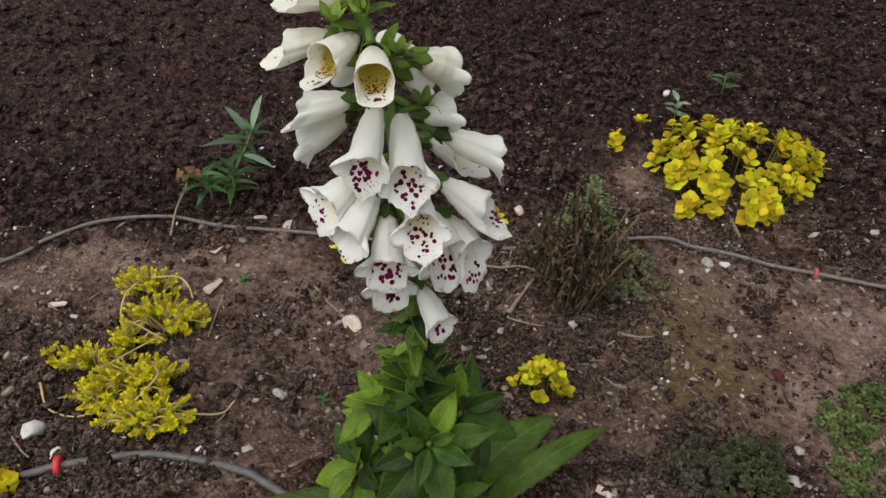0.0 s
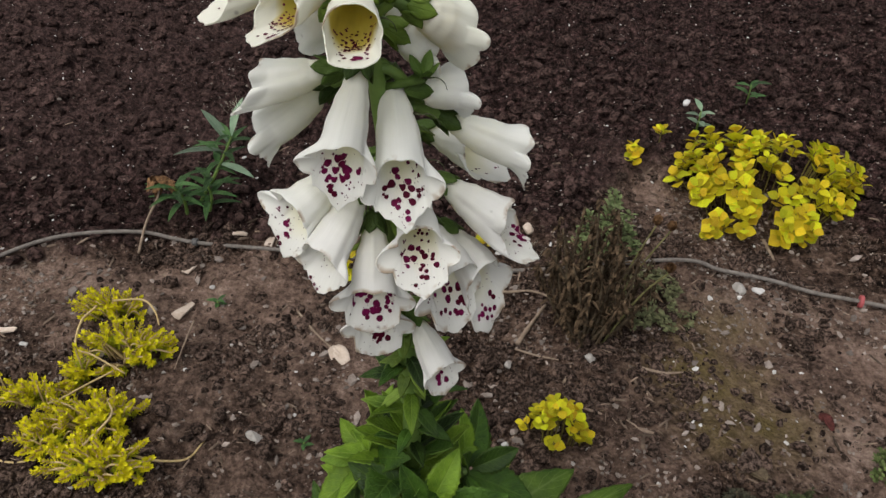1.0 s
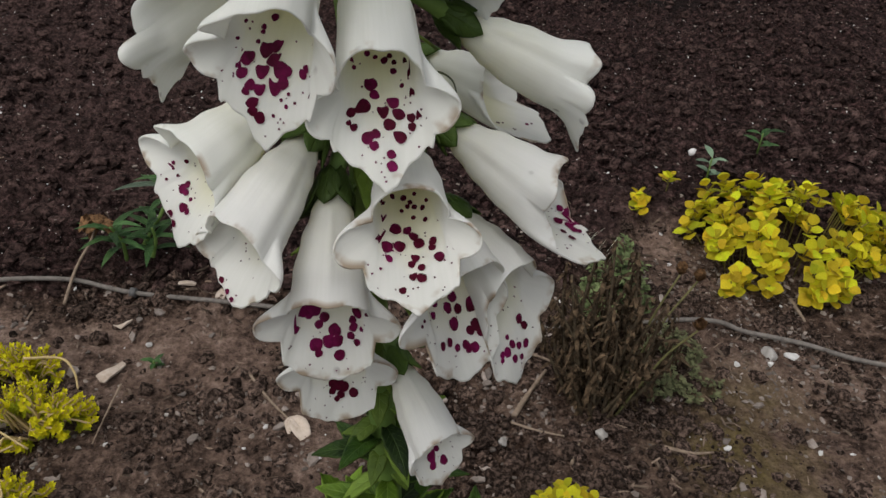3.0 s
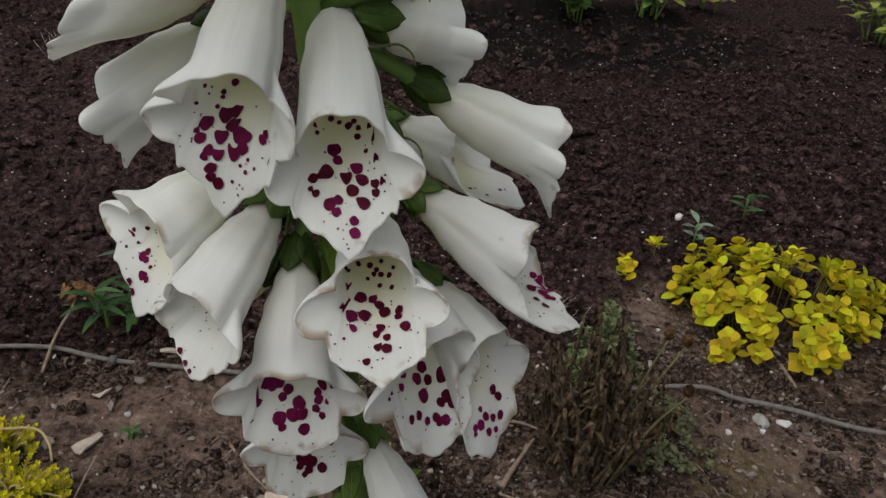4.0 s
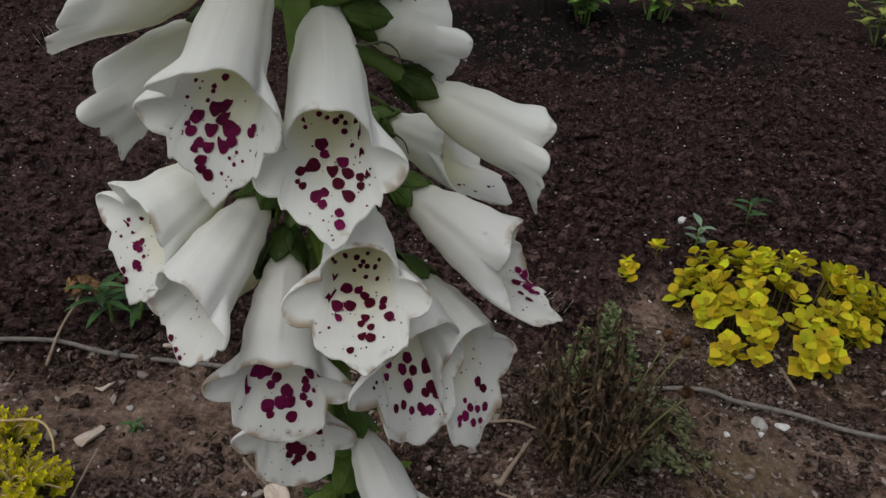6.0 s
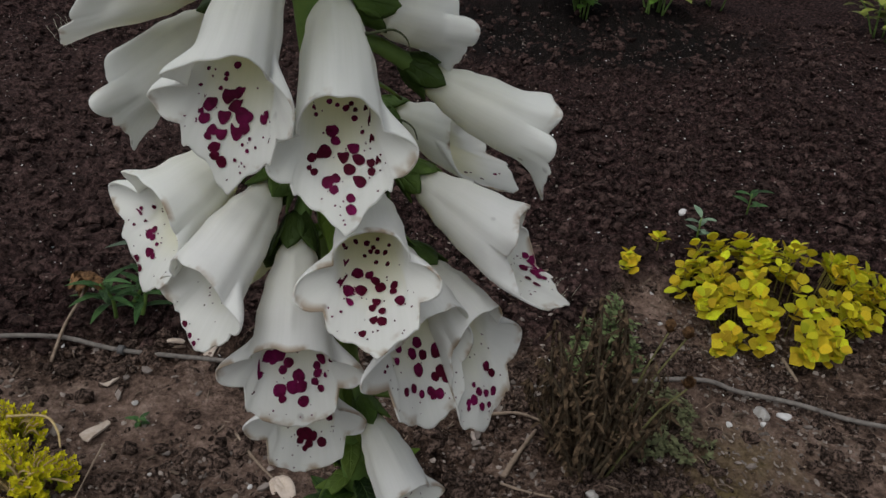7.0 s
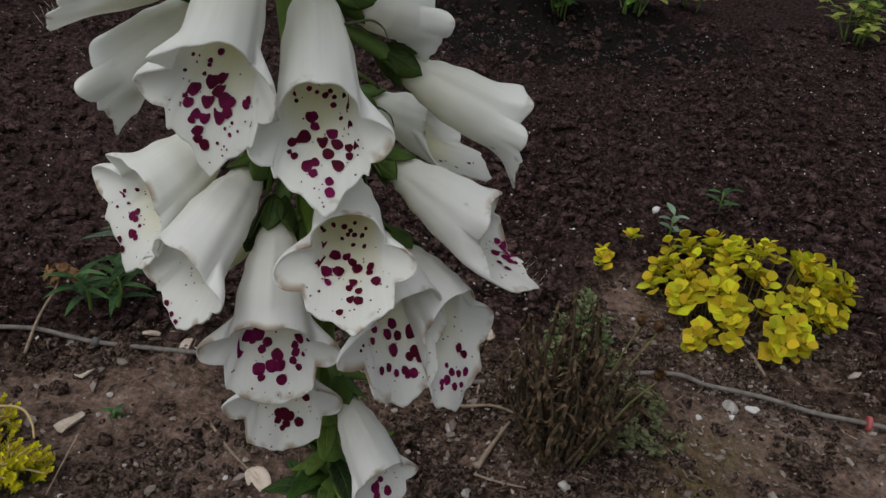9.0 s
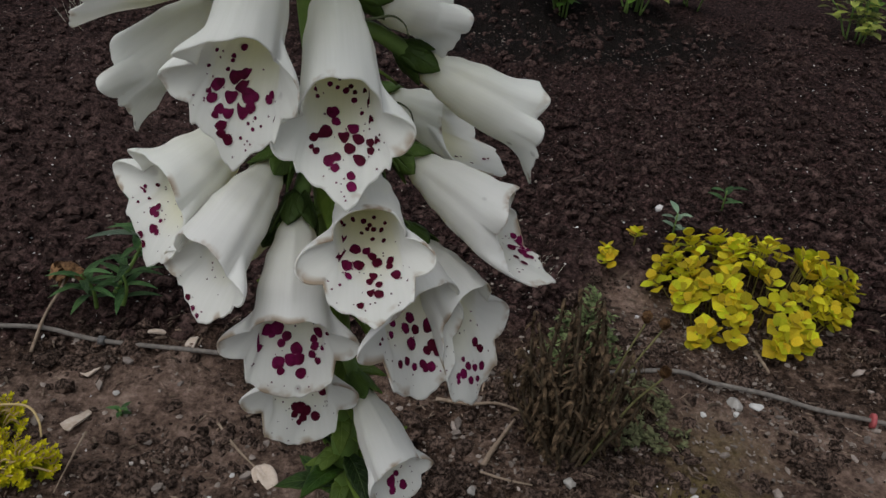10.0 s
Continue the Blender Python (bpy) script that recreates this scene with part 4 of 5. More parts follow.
def foxglove_leaves():
    rng = random.Random(11)
    for k in range(36):
        f = k / 35
        z = 0.012 + 0.155 * f
        q = k * 2.39996 + 0.4
        size = 0.060 - 0.012 * f
        lift = 0.08 + 0.6 * f * f + rng.uniform(-0.2, 0.3)
        off = 0.004 + 0.02 * (1 - f) * rng.random()
        way = Vector((math.cos(q + rng.uniform(-0.35, 0.35)), math.sin(q + rng.uniform(-0.35, 0.35)), lift))
        p = stem_at(z) + Vector((math.cos(q), math.sin(q), 0)) * off
        # pale on the left and near the top, the shade-darkened green elsewhere
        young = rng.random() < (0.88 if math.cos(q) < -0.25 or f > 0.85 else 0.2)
        foxglove_leaf(p, way, size * rng.uniform(0.6, 1.1), size * rng.uniform(0.40, 0.56), 0.5 + rng.uniform(-0.4, 0.9), rng.uniform(0.15, 0.6), LEAF_PALE if young else None, seed=k, n=26)
    # side crowns: small rosettes of broad leaves round the foot of the stem
    for n_, (at, up, count, size, share) in enumerate(CROWNS):
        up = Vector(up).normalized()
        e1 = up.orthogonal().normalized()
        e2 = up.cross(e1)
        bm = bmesh.new()
        root = stem_at(at[2] - 0.035)
        tube(bm, spline([root, (root + Vector(at)) / 2 + Vector((0, 0, -0.006)), Vector(at)], 5), 0.0026, 7)
        part("side_shoot", bm, STEM, foxglove)
        for k in range(count):
            f = k / (count - 1)
            q = k * 2.39996 + n_
            out = e1 * math.cos(q) + e2 * math.sin(q)
            way = out + up * (0.15 + 1.1 * f ** 2 + rng.uniform(-0.12, 0.15))
            long = size * (1.0 - 0.55 * f) * rng.uniform(0.85, 1.15)
            p = Vector(at) + out * 0.003 + up * (0.010 * f - 0.004)
            foxglove_leaf(p, way, long, long * rng.uniform(0.40, 0.50), rng.uniform(0.0, 0.7), rng.uniform(0.15, 0.5), LEAF_PALE if rng.random() < share else None, 400 + 40 * n_ + k, 22, up)
    # narrow pale leaves that rise from the stem above the crowns
    for k in range(14):
        f = k / 13
        hand = 1 if k % 2 else -1
        q = (0.0 if hand > 0 else math.pi) + rng.uniform(-0.75, 0.75)
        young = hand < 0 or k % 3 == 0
        foxglove_leaf(stem_at(0.160 + 0.042 * f), (math.cos(q), math.sin(q), 0.5 + 0.5 * f + rng.uniform(-0.15, 0.2)), rng.uniform(0.044, 0.056) * (1 - 0.3 * f), rng.uniform(0.013, 0.018) * (1 - 0.3 * f), rng.uniform(-0.5, 0.3), 0.5, LEAF_PALE if young else LEAF, 700 + k, 26)
    for k in range(26):
        z = 0.185 + 0.105 * k / 25
        q = k * 2.39996 + 0.2
        p = stem_at(z) + Vector((math.cos(q), math.sin(q), 0)) * 0.003
        foxglove_leaf(p, (math.cos(q), math.sin(q), rng.uniform(0.3, 1.1)), rng.uniform(0.016, 0.030), rng.uniform(0.006, 0.010), rng.uniform(0.2, 1.2), 0.4, LEAF if k % 3 else LEAF_PALE, 200 + k, 10)
    # narrow bracts below the lowest bells and between them
    for k in range(40):
        z = 0.245 + 0.17 * k / 39
        q = k * 2.39996 + 1.1
        p = stem_at(z)
        way = Vector((math.cos(q), math.sin(q), 0.25 - 0.6 * (k % 3) / 2))
        foxglove_leaf(p, way, rng.uniform(0.014, 0.024), 0.0065, 1.0, 0.4, SEPAL, 100 + k, 8)


foxglove_leaves()


def withered_curls():
    """Thin dried style ends that curl out between the bells."""
    rng = random.Random(17)
    for x, y, z, sx in ((-0.012, 0.325, 0.434, 1), (-0.010, 0.326, 0.415, 1), (-0.026, 0.324, 0.468, 1), (-0.030, 0.322, 0.492, 1), (-0.044, 0.322, 0.492, -1), (-0.010, 0.33, 0.445, 1)):
        p = Vector((x, y, z))
        line = spline([p + Vector((-0.004 * sx, 0.004, -0.002)), p, p + Vector((0.003 * sx, -0.001, 0.0008)), p + Vector((0.0055 * sx, -0.002, -0.0004)), p + Vector((0.0065 * sx, -0.002, -0.003))], 6)
        bm = bmesh.new()
        tube(bm, line, taper(0.00035, 0.00012, len(line)), 6, 0.1, rng)
        part("withered_style", bm, BRACT_DRY, foxglove, "thin curled withered style")


withered_curls()


def fresh_bracts():
    """Pale green pointed bracts that crowd the young part of the stem."""
    rng = random.Random(23)
    for k in range(14):
        z = 0.466 + 0.064 * k / 13
        q = k * 2.39996 + 0.7
        p = stem_at(z) + Vector((math.cos(q), math.sin(q), 0)) * 0.003
        foxglove_leaf(p, (math.cos(q), math.sin(q), rng.uniform(-0.2, 0.9)), rng.uniform(0.008, 0.016), rng.uniform(0.004, 0.0065), rng.uniform(-0.4, 1.1), 0.4, SEPAL if k % 2 else LEAF_PALE, 500 + k, 9)


fresh_bracts()
# long basal leaves spread over the soil
foxglove_leaf((0.034, 0.374, 0.018), (0.40, 0.02, 0.90), 0.152, 0.023, 1.85, 0.3, LEAF_MID, 301, 34, (-0.8, -0.6, 0.2))
foxglove_leaf((0.018, 0.392, 0.02), (0.50, 0.34, 0.79), 0.112, 0.042, 1.2, 0.22, LEAF_MID, 302, 30, (-0.8, -0.6, 0.5))
foxglove_leaf((-0.03, 0.372, 0.018), (-0.95, 0.0, 0.24), 0.135, 0.030, 0.45, 0.25, LEAF_MID, 303, 28)
foxglove_leaf((0.005, 0.395, 0.02), (0.42, 0.5, 0.5), 0.08, 0.013, 0.3, 0.3, LEAF_OLD, 304, 16)


# ---- watering hoses ----
def hose(points, label, radius=0.0022, mat=None):
    base = on_ground(points[0][0], points[0][1])
    t = thing("garden_hose", base, label, "hose", "watering hoses")
    line = spline([on_ground(x, y, radius * 0.9 + dz) for x, y, dz in points], 14)
    bm = bmesh.new()
    tube(bm, line, radius, 12)
    part("tube", bm, mat or HOSE, t, "thin grey rubber tube")
    return t, line


def clip(parent, at, way, radius, mat, name, label, width=0.004):
    bm = bmesh.new()
    way = Vector(way).normalized()
    at = Vector(at)
    tube(bm, [at - way * width * 0.5, at - way * width * 0.42, at + way * width * 0.42, at + way * width * 0.5], [radius * 0.82, radius, radius, radius * 0.82], 20)
    part(name, bm, mat, parent, label)


back_hose, line = hose([(-0.95, 0.30, 0), (-0.72, 0.53, 0), (-0.516, 0.676, 0.003), (-0.478, 0.712, 0.003), (-0.422, 0.745, 0.004), (-0.345, 0.763, 0.004), (-0.281, 0.757, 0.004), (-0.175, 0.749, 0.002), (-0.05, 0.737, 0), (0.07, 0.732, 0), (0.242, 0.749, 0.005), (0.29, 0.737, 0.006), (0.337, 0.722, 0.006), (0.38, 0.709, 0.005), (0.425, 0.696, 0.005), (0.498, 0.6775, 0.004), (0.75, 0.61, 0), (1.1, 0.50, 0)], "long thin grey watering hose lying along the soil bed", mat=HOSE_PALE)
p = min(line, key=lambda q: abs(q.x + 0.281))
clip(back_hose, p, (1, -0.06, 0), 0.0046, HOSE, "joint", "grey hose joint", 0.006)
p = min(line, key=lambda q: abs(q.x - 0.425))
clip(back_hose, p, (1, -0.28, 0), 0.0068, FADED_RED, "clip_ring", "small red plastic ring")
front_hose, line = hose([(-0.9, 0.30, 0), (-0.6, 0.365, 0), (-0.3955, 0.399, 0.002), (-0.346, 0.4114, 0.002), (-0.277, 0.427, 0.003), (-0.2295, 0.424, 0.003), (-0.185, 0.411, 0.003), (-0.16, 0.401, 0.002), (-0.085, 0.349, 0.001), (-0.03, 0.26, 0), (0.01, 0.10, 0), (0.03, -0.3, 0)], "thin grey watering hose curving past the foxglove", 0.0037)
p = min(line, key=lambda q: abs(q.x + 0.346))
clip(front_hose, p, (1, 0.2, 0), 0.0092, RED, "clip_ring", "round red plastic ring", 0.006)


# ---- golden creeping jenny ----
def jenny_leaf_meshes():
    out = []
    for k in range(4):
        rng = random.Random(40 + k)
        bm = bmesh.new()
        leaf(bm, Matrix(), 1.0, 0.95, 0.35 - 0.25 * k, 0.22, 0.48, n=7, across=4, rng=rng)
        me = bpy.data.meshes.new("leaf")
        bm.to_mesh(me)
        bm.free()
        me.materials.append(JENNY)
        me.polygons.foreach_set("use_smooth", [True] * len(me.polygons))
        out.append(me)
    return out


JENNY_LEAVES = jenny_leaf_meshes()


def jenny(centre, rx, ry, high, shoots, leaf_size, label, seed, group="creeping jenny plants", tiers=3):
    rng = random.Random(seed)
    base = on_ground(*centre)
    t = thing("creeping_jenny", base, label, "plant", group)
    for s in range(shoots):
        q = rng.uniform(0, math.tau)
        d = rng.uniform(0.0, 1.0) ** (0.5 if rx > 0.05 else 0.8) * (0.82 + 0.3 * noise.noise((math.cos(q) * 2, math.sin(q) * 2, seed)))
        x, y = centre[0] + math.cos(q) * d * rx, centre[1] + math.sin(q) * d * ry
        if rx > 0.05:
            # shoots crowd on a few runners and leave dark gaps between them
            arm = round(q / (math.tau / 9)) * math.tau / 9 + 0.2 * math.sin(seed + d * 5)
            q += (arm - q) * 0.35 * min(d * 1.5, 1)
            x, y = centre[0] + math.cos(q) * d * rx * 1.04, centre[1] + math.sin(q) * d * ry * 1.04
        h = high * (1 - 0.75 * d * d) * rng.uniform(0.65, 1.1)
        foot = on_ground(centre[0] + 0.8 * (x - centre[0]), centre[1] + 0.8 * (y - centre[1]))
        top = on_ground(x, y, max(h, 0.008))
        lean = Vector((math.cos(q) * d * 0.9, math.sin(q) * d * 0.9, 1)).normalized()
        line = spline([foot, (foot + top) / 2 + Vector((0, 0, h * 0.15)), top - lean * 0.004, top], 4)
        stems = bmesh.new()
        tube(stems, line, 0.0008, 5)
        part("stem", stems, JENNY_STEM, t)
        spin = rng.uniform(0, math.pi)
        for k in range(tiers):
            size = leaf_size * (1.0 - 0.2 * (k == tiers - 1)) * rng.uniform(0.75, 1.1)
            node = top - lean * (leaf_size * 0.38 * (tiers - 1 - k))
            for side in (0, math.pi):
                yaw = spin + k * math.pi / 2 + side + rng.uniform(-0.25, 0.25)
                out = Vector((math.cos(yaw), math.sin(yaw), 0))
                out = (out - lean * out.dot(lean)).normalized()
                way = out + lean * (0.42 + 0.5 * (k == tiers - 1) + rng.uniform(-0.25, 0.25))
                m = frame_of(way, lean)
                m.translation = node + out * 0.001
                ob = new("leaf", JENNY_LEAVES[rng.randrange(4)])
                place(ob, t)
                ob.matrix_basis = m @ Matrix.Scale(size, 4)
    return t


jenny((0.371, 0.870), 0.130, 0.104, 0.056, 112, 0.0150, "bushy golden creeping jenny with round yellow leaves on dark soil", 1, tiers=3)
jenny((0.096, 0.512), 0.036, 0.030, 0.040, 22, 0.0095, "small golden creeping jenny beside the foxglove leaves", 2)
jenny((0.222, 0.930), 0.018, 0.018, 0.028, 5, 0.014, "small golden creeping jenny shoot at the compost edge", 3, tiers=2)
jenny((0.262, 0.965), 0.008, 0.008, 0.024, 2, 0.013, "tiny golden creeping jenny sprig in dark compost", 4, tiers=2)
jenny((0.305, 0.805), 0.022, 0.012, 0.014, 5, 0.013, "low golden creeping jenny runner near the hose", 5, tiers=2)
jenny((-0.110, 0.715), 0.028, 0.020, 0.030, 8, 0.0135, "golden creeping jenny behind the foxglove by the hose", 6, tiers=2)
jenny((0.048, 0.765), 0.026, 0.016, 0.022, 6, 0.013, "golden creeping jenny tuft beside the grey hose", 7, tiers=2)
jenny((-0.405, 0.392), 0.036, 0.016, 0.025, 10, 0.013, "golden creeping jenny in front of the curved hose", 8, tiers=3)


# ---- yellow stonecrop ----
def stonecrop():
    rng = random.Random(21)
    t = thing("stonecrop", on_ground(-0.31, 0.55), "sprawling yellow-green stonecrop mat with bare trailing stems", "plant")
    for cx, cy, rx, ry, high, count in ((-0.335, 0.645, 0.036, 0.022, 0.028, 34), (-0.302, 0.590, 0.050, 0.034, 0.034, 52), (-0.362, 0.530, 0.040, 0.022, 0.026, 30), (-0.300, 0.512, 0.046, 0.030, 0.034, 46), (-0.280, 0.462, 0.050, 0.028, 0.032, 56), (-0.332, 0.485, 0.034, 0.024, 0.026, 28), (-0.335, 0.560, 0.022, 0.022, 0.028, 18), (-0.41, 0.545, 0.014, 0.010, 0.014, 4)):
        for _ in range(count):
            q, d = rng.uniform(0, math.tau), math.sqrt(rng.random())
            x, y = cx + math.cos(q) * d * rx, cy + math.sin(q) * d * ry
            top = on_ground(x, y, high * (1 - 0.6 * d * d) * rng.uniform(0.6, 1.1) + 0.006)
            foot = on_ground(cx + (x - cx) * 0.3 + rng.uniform(-0.01, 0.01), cy + (y - cy) * 0.3, 0.002)
            lean = Vector((math.cos(q) * d * 1.1 + rng.uniform(-0.3, 0.3), math.sin(q) * d * 1.1 - 0.2, 1)).normalized()
            line = spline([foot, (foot + top) / 2 + Vector((0, 0, 0.006)), top - lean * 0.008, top], 5)
            shoot = bmesh.new()
            long = rng.uniform(0.018, 0.028)
            tiers = 9
            for k in range(tiers):
                f = k / (tiers - 1)
                node = top - lean * long * (1 - f)
                for j in range(5):
                    yaw = j * math.tau / 5 + k * 1.1 + rng.uniform(-0.2, 0.2)
                    out = Vector((math.cos(yaw), math.sin(yaw), 0))
                    out = (out - lean * out.dot(lean)).normalized()
                    m = frame_of(out + lean * (0.25 + 0.9 * f * f), lean)
                    m.translation = node
                    before = len(shoot.faces)
                    leaf(shoot, m, rng.uniform(0.005, 0.0085) * (1 - 0.35 * f), 0.0021, -0.3, 0.3, 0.5, n=3, across=2, rng=rng)
                    if f > 0.3:
                        shoot.faces.ensure_lookup_table()
                        for face in shoot.faces[before:]:
                            face.material_index = 1
            ob = part("shoot", shoot, [SEDUM, SEDUM_TIP], t)
            stem = bmesh.new()
            tube(stem, line, 0.0009, 5)
            part("stem", stem, SEDUM_STEM, ob)
    for pts in ([(-0.325, 0.655, 0.038), (-0.300, 0.662, 0.036), (-0.285, 0.650, 0.028), (-0.278, 0.637, 0.02)], [(-0.340, 0.65, 0.036), (-0.348, 0.63, 0.036), (-0.343, 0.60, 0.03), (-0.32, 0.585, 0.03), (-0.29, 0.575, 0.02)], [(-0.335, 0.535, 0.03), (-0.318, 0.56, 0.035), (-0.30, 0.575, 0.03)], [(-0.255, 0.49, 0.015), (-0.235, 0.487, 0.012), (-0.215, 0.497, 0.008), (-0.205, 0.517, 0.004)], [(-0.29, 0.485, 0.04), (-0.275, 0.51, 0.045), (-0.285, 0.53, 0.04)], [(-0.40, 0.52, 0.006), (-0.385, 0.495, 0.004), (-0.36, 0.485, 0.004), (-0.335, 0.485, 0.01)]):
        line = spline([on_ground(x, y - 0.016, z * 0.8) for x, y, z in pts], 7)
        stem = bmesh.new()
        tube(stem, line, taper(0.0012, 0.0008, len(line)), 6, 0.1, rng)
        part("runner", stem, SEDUM_STEM, t, "pale bare trailing stem")


stonecrop()


# ---- withered bush, lavender tuft and mats ----
def withered_bush():
    rng = random.Random(31)
    t = thing("withered_bush", on_ground(0.135, 0.64), "withered brown bush with crumpled leaves and dry seed heads", "plant")
    for k in range(58):
        q = rng.uniform(0, math.tau)
        d = rng.uniform(0.1, 1.0)
        foot = on_ground(0.135 + math.cos(q) * 0.022 * d, 0.645 + math.sin(q) * 0.020 * d, -0.002)
        top = Vector((0.137 + math.cos(q) * 0.060 * d, 0.648 + math.sin(q) * 0.045 * d, rng.uniform(0.055, 0.160) * (1.1 - 0.40 * d)))
        mid = (foot + top) / 2 + Vector((rng.uniform(-0.012, 0.012), rng.uniform(-0.01, 0.01), 0.008))
        line = spline([foot, mid, top], 6)
        stalk = bmesh.new()
        tube(stalk, line, taper(0.0019, 0.0008, len(line)), 6, 0.15, rng)
        ob = part("stalk", stalk, DRY, t)
        leaves = bmesh.new()
        for i in range(2, len(line)):
            for _ in range(3):
                way = Vector((rng.uniform(-1, 1), rng.uniform(-1, 1), rng.uniform(-0.9, 0.6)))
                m = frame_of(way)
                m.translation = line[i]
                leaf(leaves, m, rng.uniform(0.007, 0.017), rng.uniform(0.0016, 0.0042), rng.uniform(0.8, 3.4), 0.8, 0.5, rough=0.12, n=4, across=2, rng=rng)
        part("dry_foliage", leaves, DRY_LEAF, ob, "crumpled dark brown leaves")
    for x, y, z, fx, fy in ((0.194, 0.623, 0.102, 0.15, 0.63), (0.199, 0.660, 0.120, 0.145, 0.64), (0.188, 0.67, 0.118, 0.15, 0.65)):
        bm = bmesh.new()
        top = Vector((x, y, z))
        foot = on_ground(fx, fy)
        line = spline([foot, (foot * 0.45 + top * 0.55) + Vector((0, 0, 0.012)), top], 8)
        tube(bm, line, taper(0.0012, 0.0008, len(line)), 6, 0.1, rng)
        part("stalk", bm, OLIVE, t, "olive-green drying stalk")
        bm = bmesh.new()
        for k in range(44):
            way = Vector((rng.uniform(-0.8, 0.8), rng.uniform(-0.8, 0.8), rng.uniform(0.25, 1.2)))
            m = frame_of(way)
            m.translation = top
            leaf(bm, m, rng.uniform(0.007, 0.012), 0.0048, -0.9, 0.7, 0.55, rough=0.12, n=4, across=2, rng=rng)
        part("seed_head", bm, HEAD, t, "crumpled orange-brown seed head")
    return t


withered_bush()


def low_mat(name, patches, mat, size, label, category, seed, stem_mat=None):
    """A low cushion of many tiny leaves."""
    rng = random.Random(seed)
    cx, cy = patches[0][0], patches[0][1]
    t = thing(name, on_ground(cx, cy), label, category)
    bm, stems = bmesh.new(), bmesh.new()
    for x0, y0, rx, ry, high, count in patches:
        for _ in range(count):
            q, d = rng.uniform(0, math.tau), math.sqrt(rng.random())
            d *= 0.85 + 0.35 * noise.noise((math.cos(q) * 1.7 + seed, math.sin(q) * 1.7, 0.3))
            x, y = x0 + math.cos(q) * d * rx, y0 + math.sin(q) * d * ry
            clump = noise.noise((x * 75, y * 75, seed)) + 0.6 * noise.noise((x * 190, y * 190, seed))
            if clump < -0.12:
                continue
            h = high * (1 - 0.7 * d * d) * rng.uniform(0.5, 1.1) * (0.75 + 0.7 * clump) + 0.002
            top = on_ground(x, y, h)
            if rng.random() < 0.3:
                tube(stems, [on_ground(x - 0.3 * (x - x0), y - 0.3 * (y - y0)), top], 0.0006, 4)
            lean = Vector((math.cos(q) * d * 0.7, math.sin(q) * d * 0.7, 1)).normalized()
            for k in range(6):
                yaw = rng.uniform(0, math.tau)
                out = Vector((math.cos(yaw), math.sin(yaw), rng.uniform(0.0, 0.9)))
                m = frame_of(out, lean)
                m.translation = top - lean * 0.0018 * (k // 2)
                leaf(bm, m, size * rng.uniform(0.7, 1.2), size * 0.55, 0.3, 0.2, 0.5, n=2, across=2, rng=rng)
    tagged(part("foliage", bm, mat, t), kind="stuff")
    tagged(part("stem_mesh", stems, stem_mat or DRY, t), kind="stuff")
    return t


low_mat("lavender_tuft", [(0.165, 0.755, 0.042, 0.026, 0.075, 210), (0.150, 0.74, 0.02, 0.015, 0.06, 60)], LAVENDER, 0.0070, "grey-green lavender tuft behind the withered bush", "plant", 51)
low_mat("grey_groundcover", [(0.205, 0.695, 0.045, 0.040, 0.03, 170), (0.18, 0.66, 0.03, 0.02, 0.03, 90), (0.225, 0.66, 0.03, 0.02, 0.012, 40)], GREYGREEN, 0.0055, "low grey-green groundcover under the dry stalks", "plant", 52)
low_mat("thyme_cushion", [(0.282, 0.428, 0.042, 0.042, 0.028, 900)], THYME, 0.0038, "dark green creeping thyme cushion on soil", "plant", 53)
low_mat("withered_thyme", [(0.235, 0.430, 0.036, 0.036, 0.022, 560)], THYME_DRY, 0.0034, "dark brown half-withered thyme beside the green cushion", "plant", 55)
low_mat("green_groundcover", [(0.43, 0.505, 0.070, 0.038, 0.012, 560), (0.385, 0.43, 0.038, 0.050, 0.008, 260), (0.455, 0.45, 0.05, 0.035, 0.010, 260), (0.380, 0.485, 0.030, 0.025, 0.010, 150)], MAT_GREEN, 0.0050, "flat fresh green creeping groundcover on bare soil", "plant", 54)


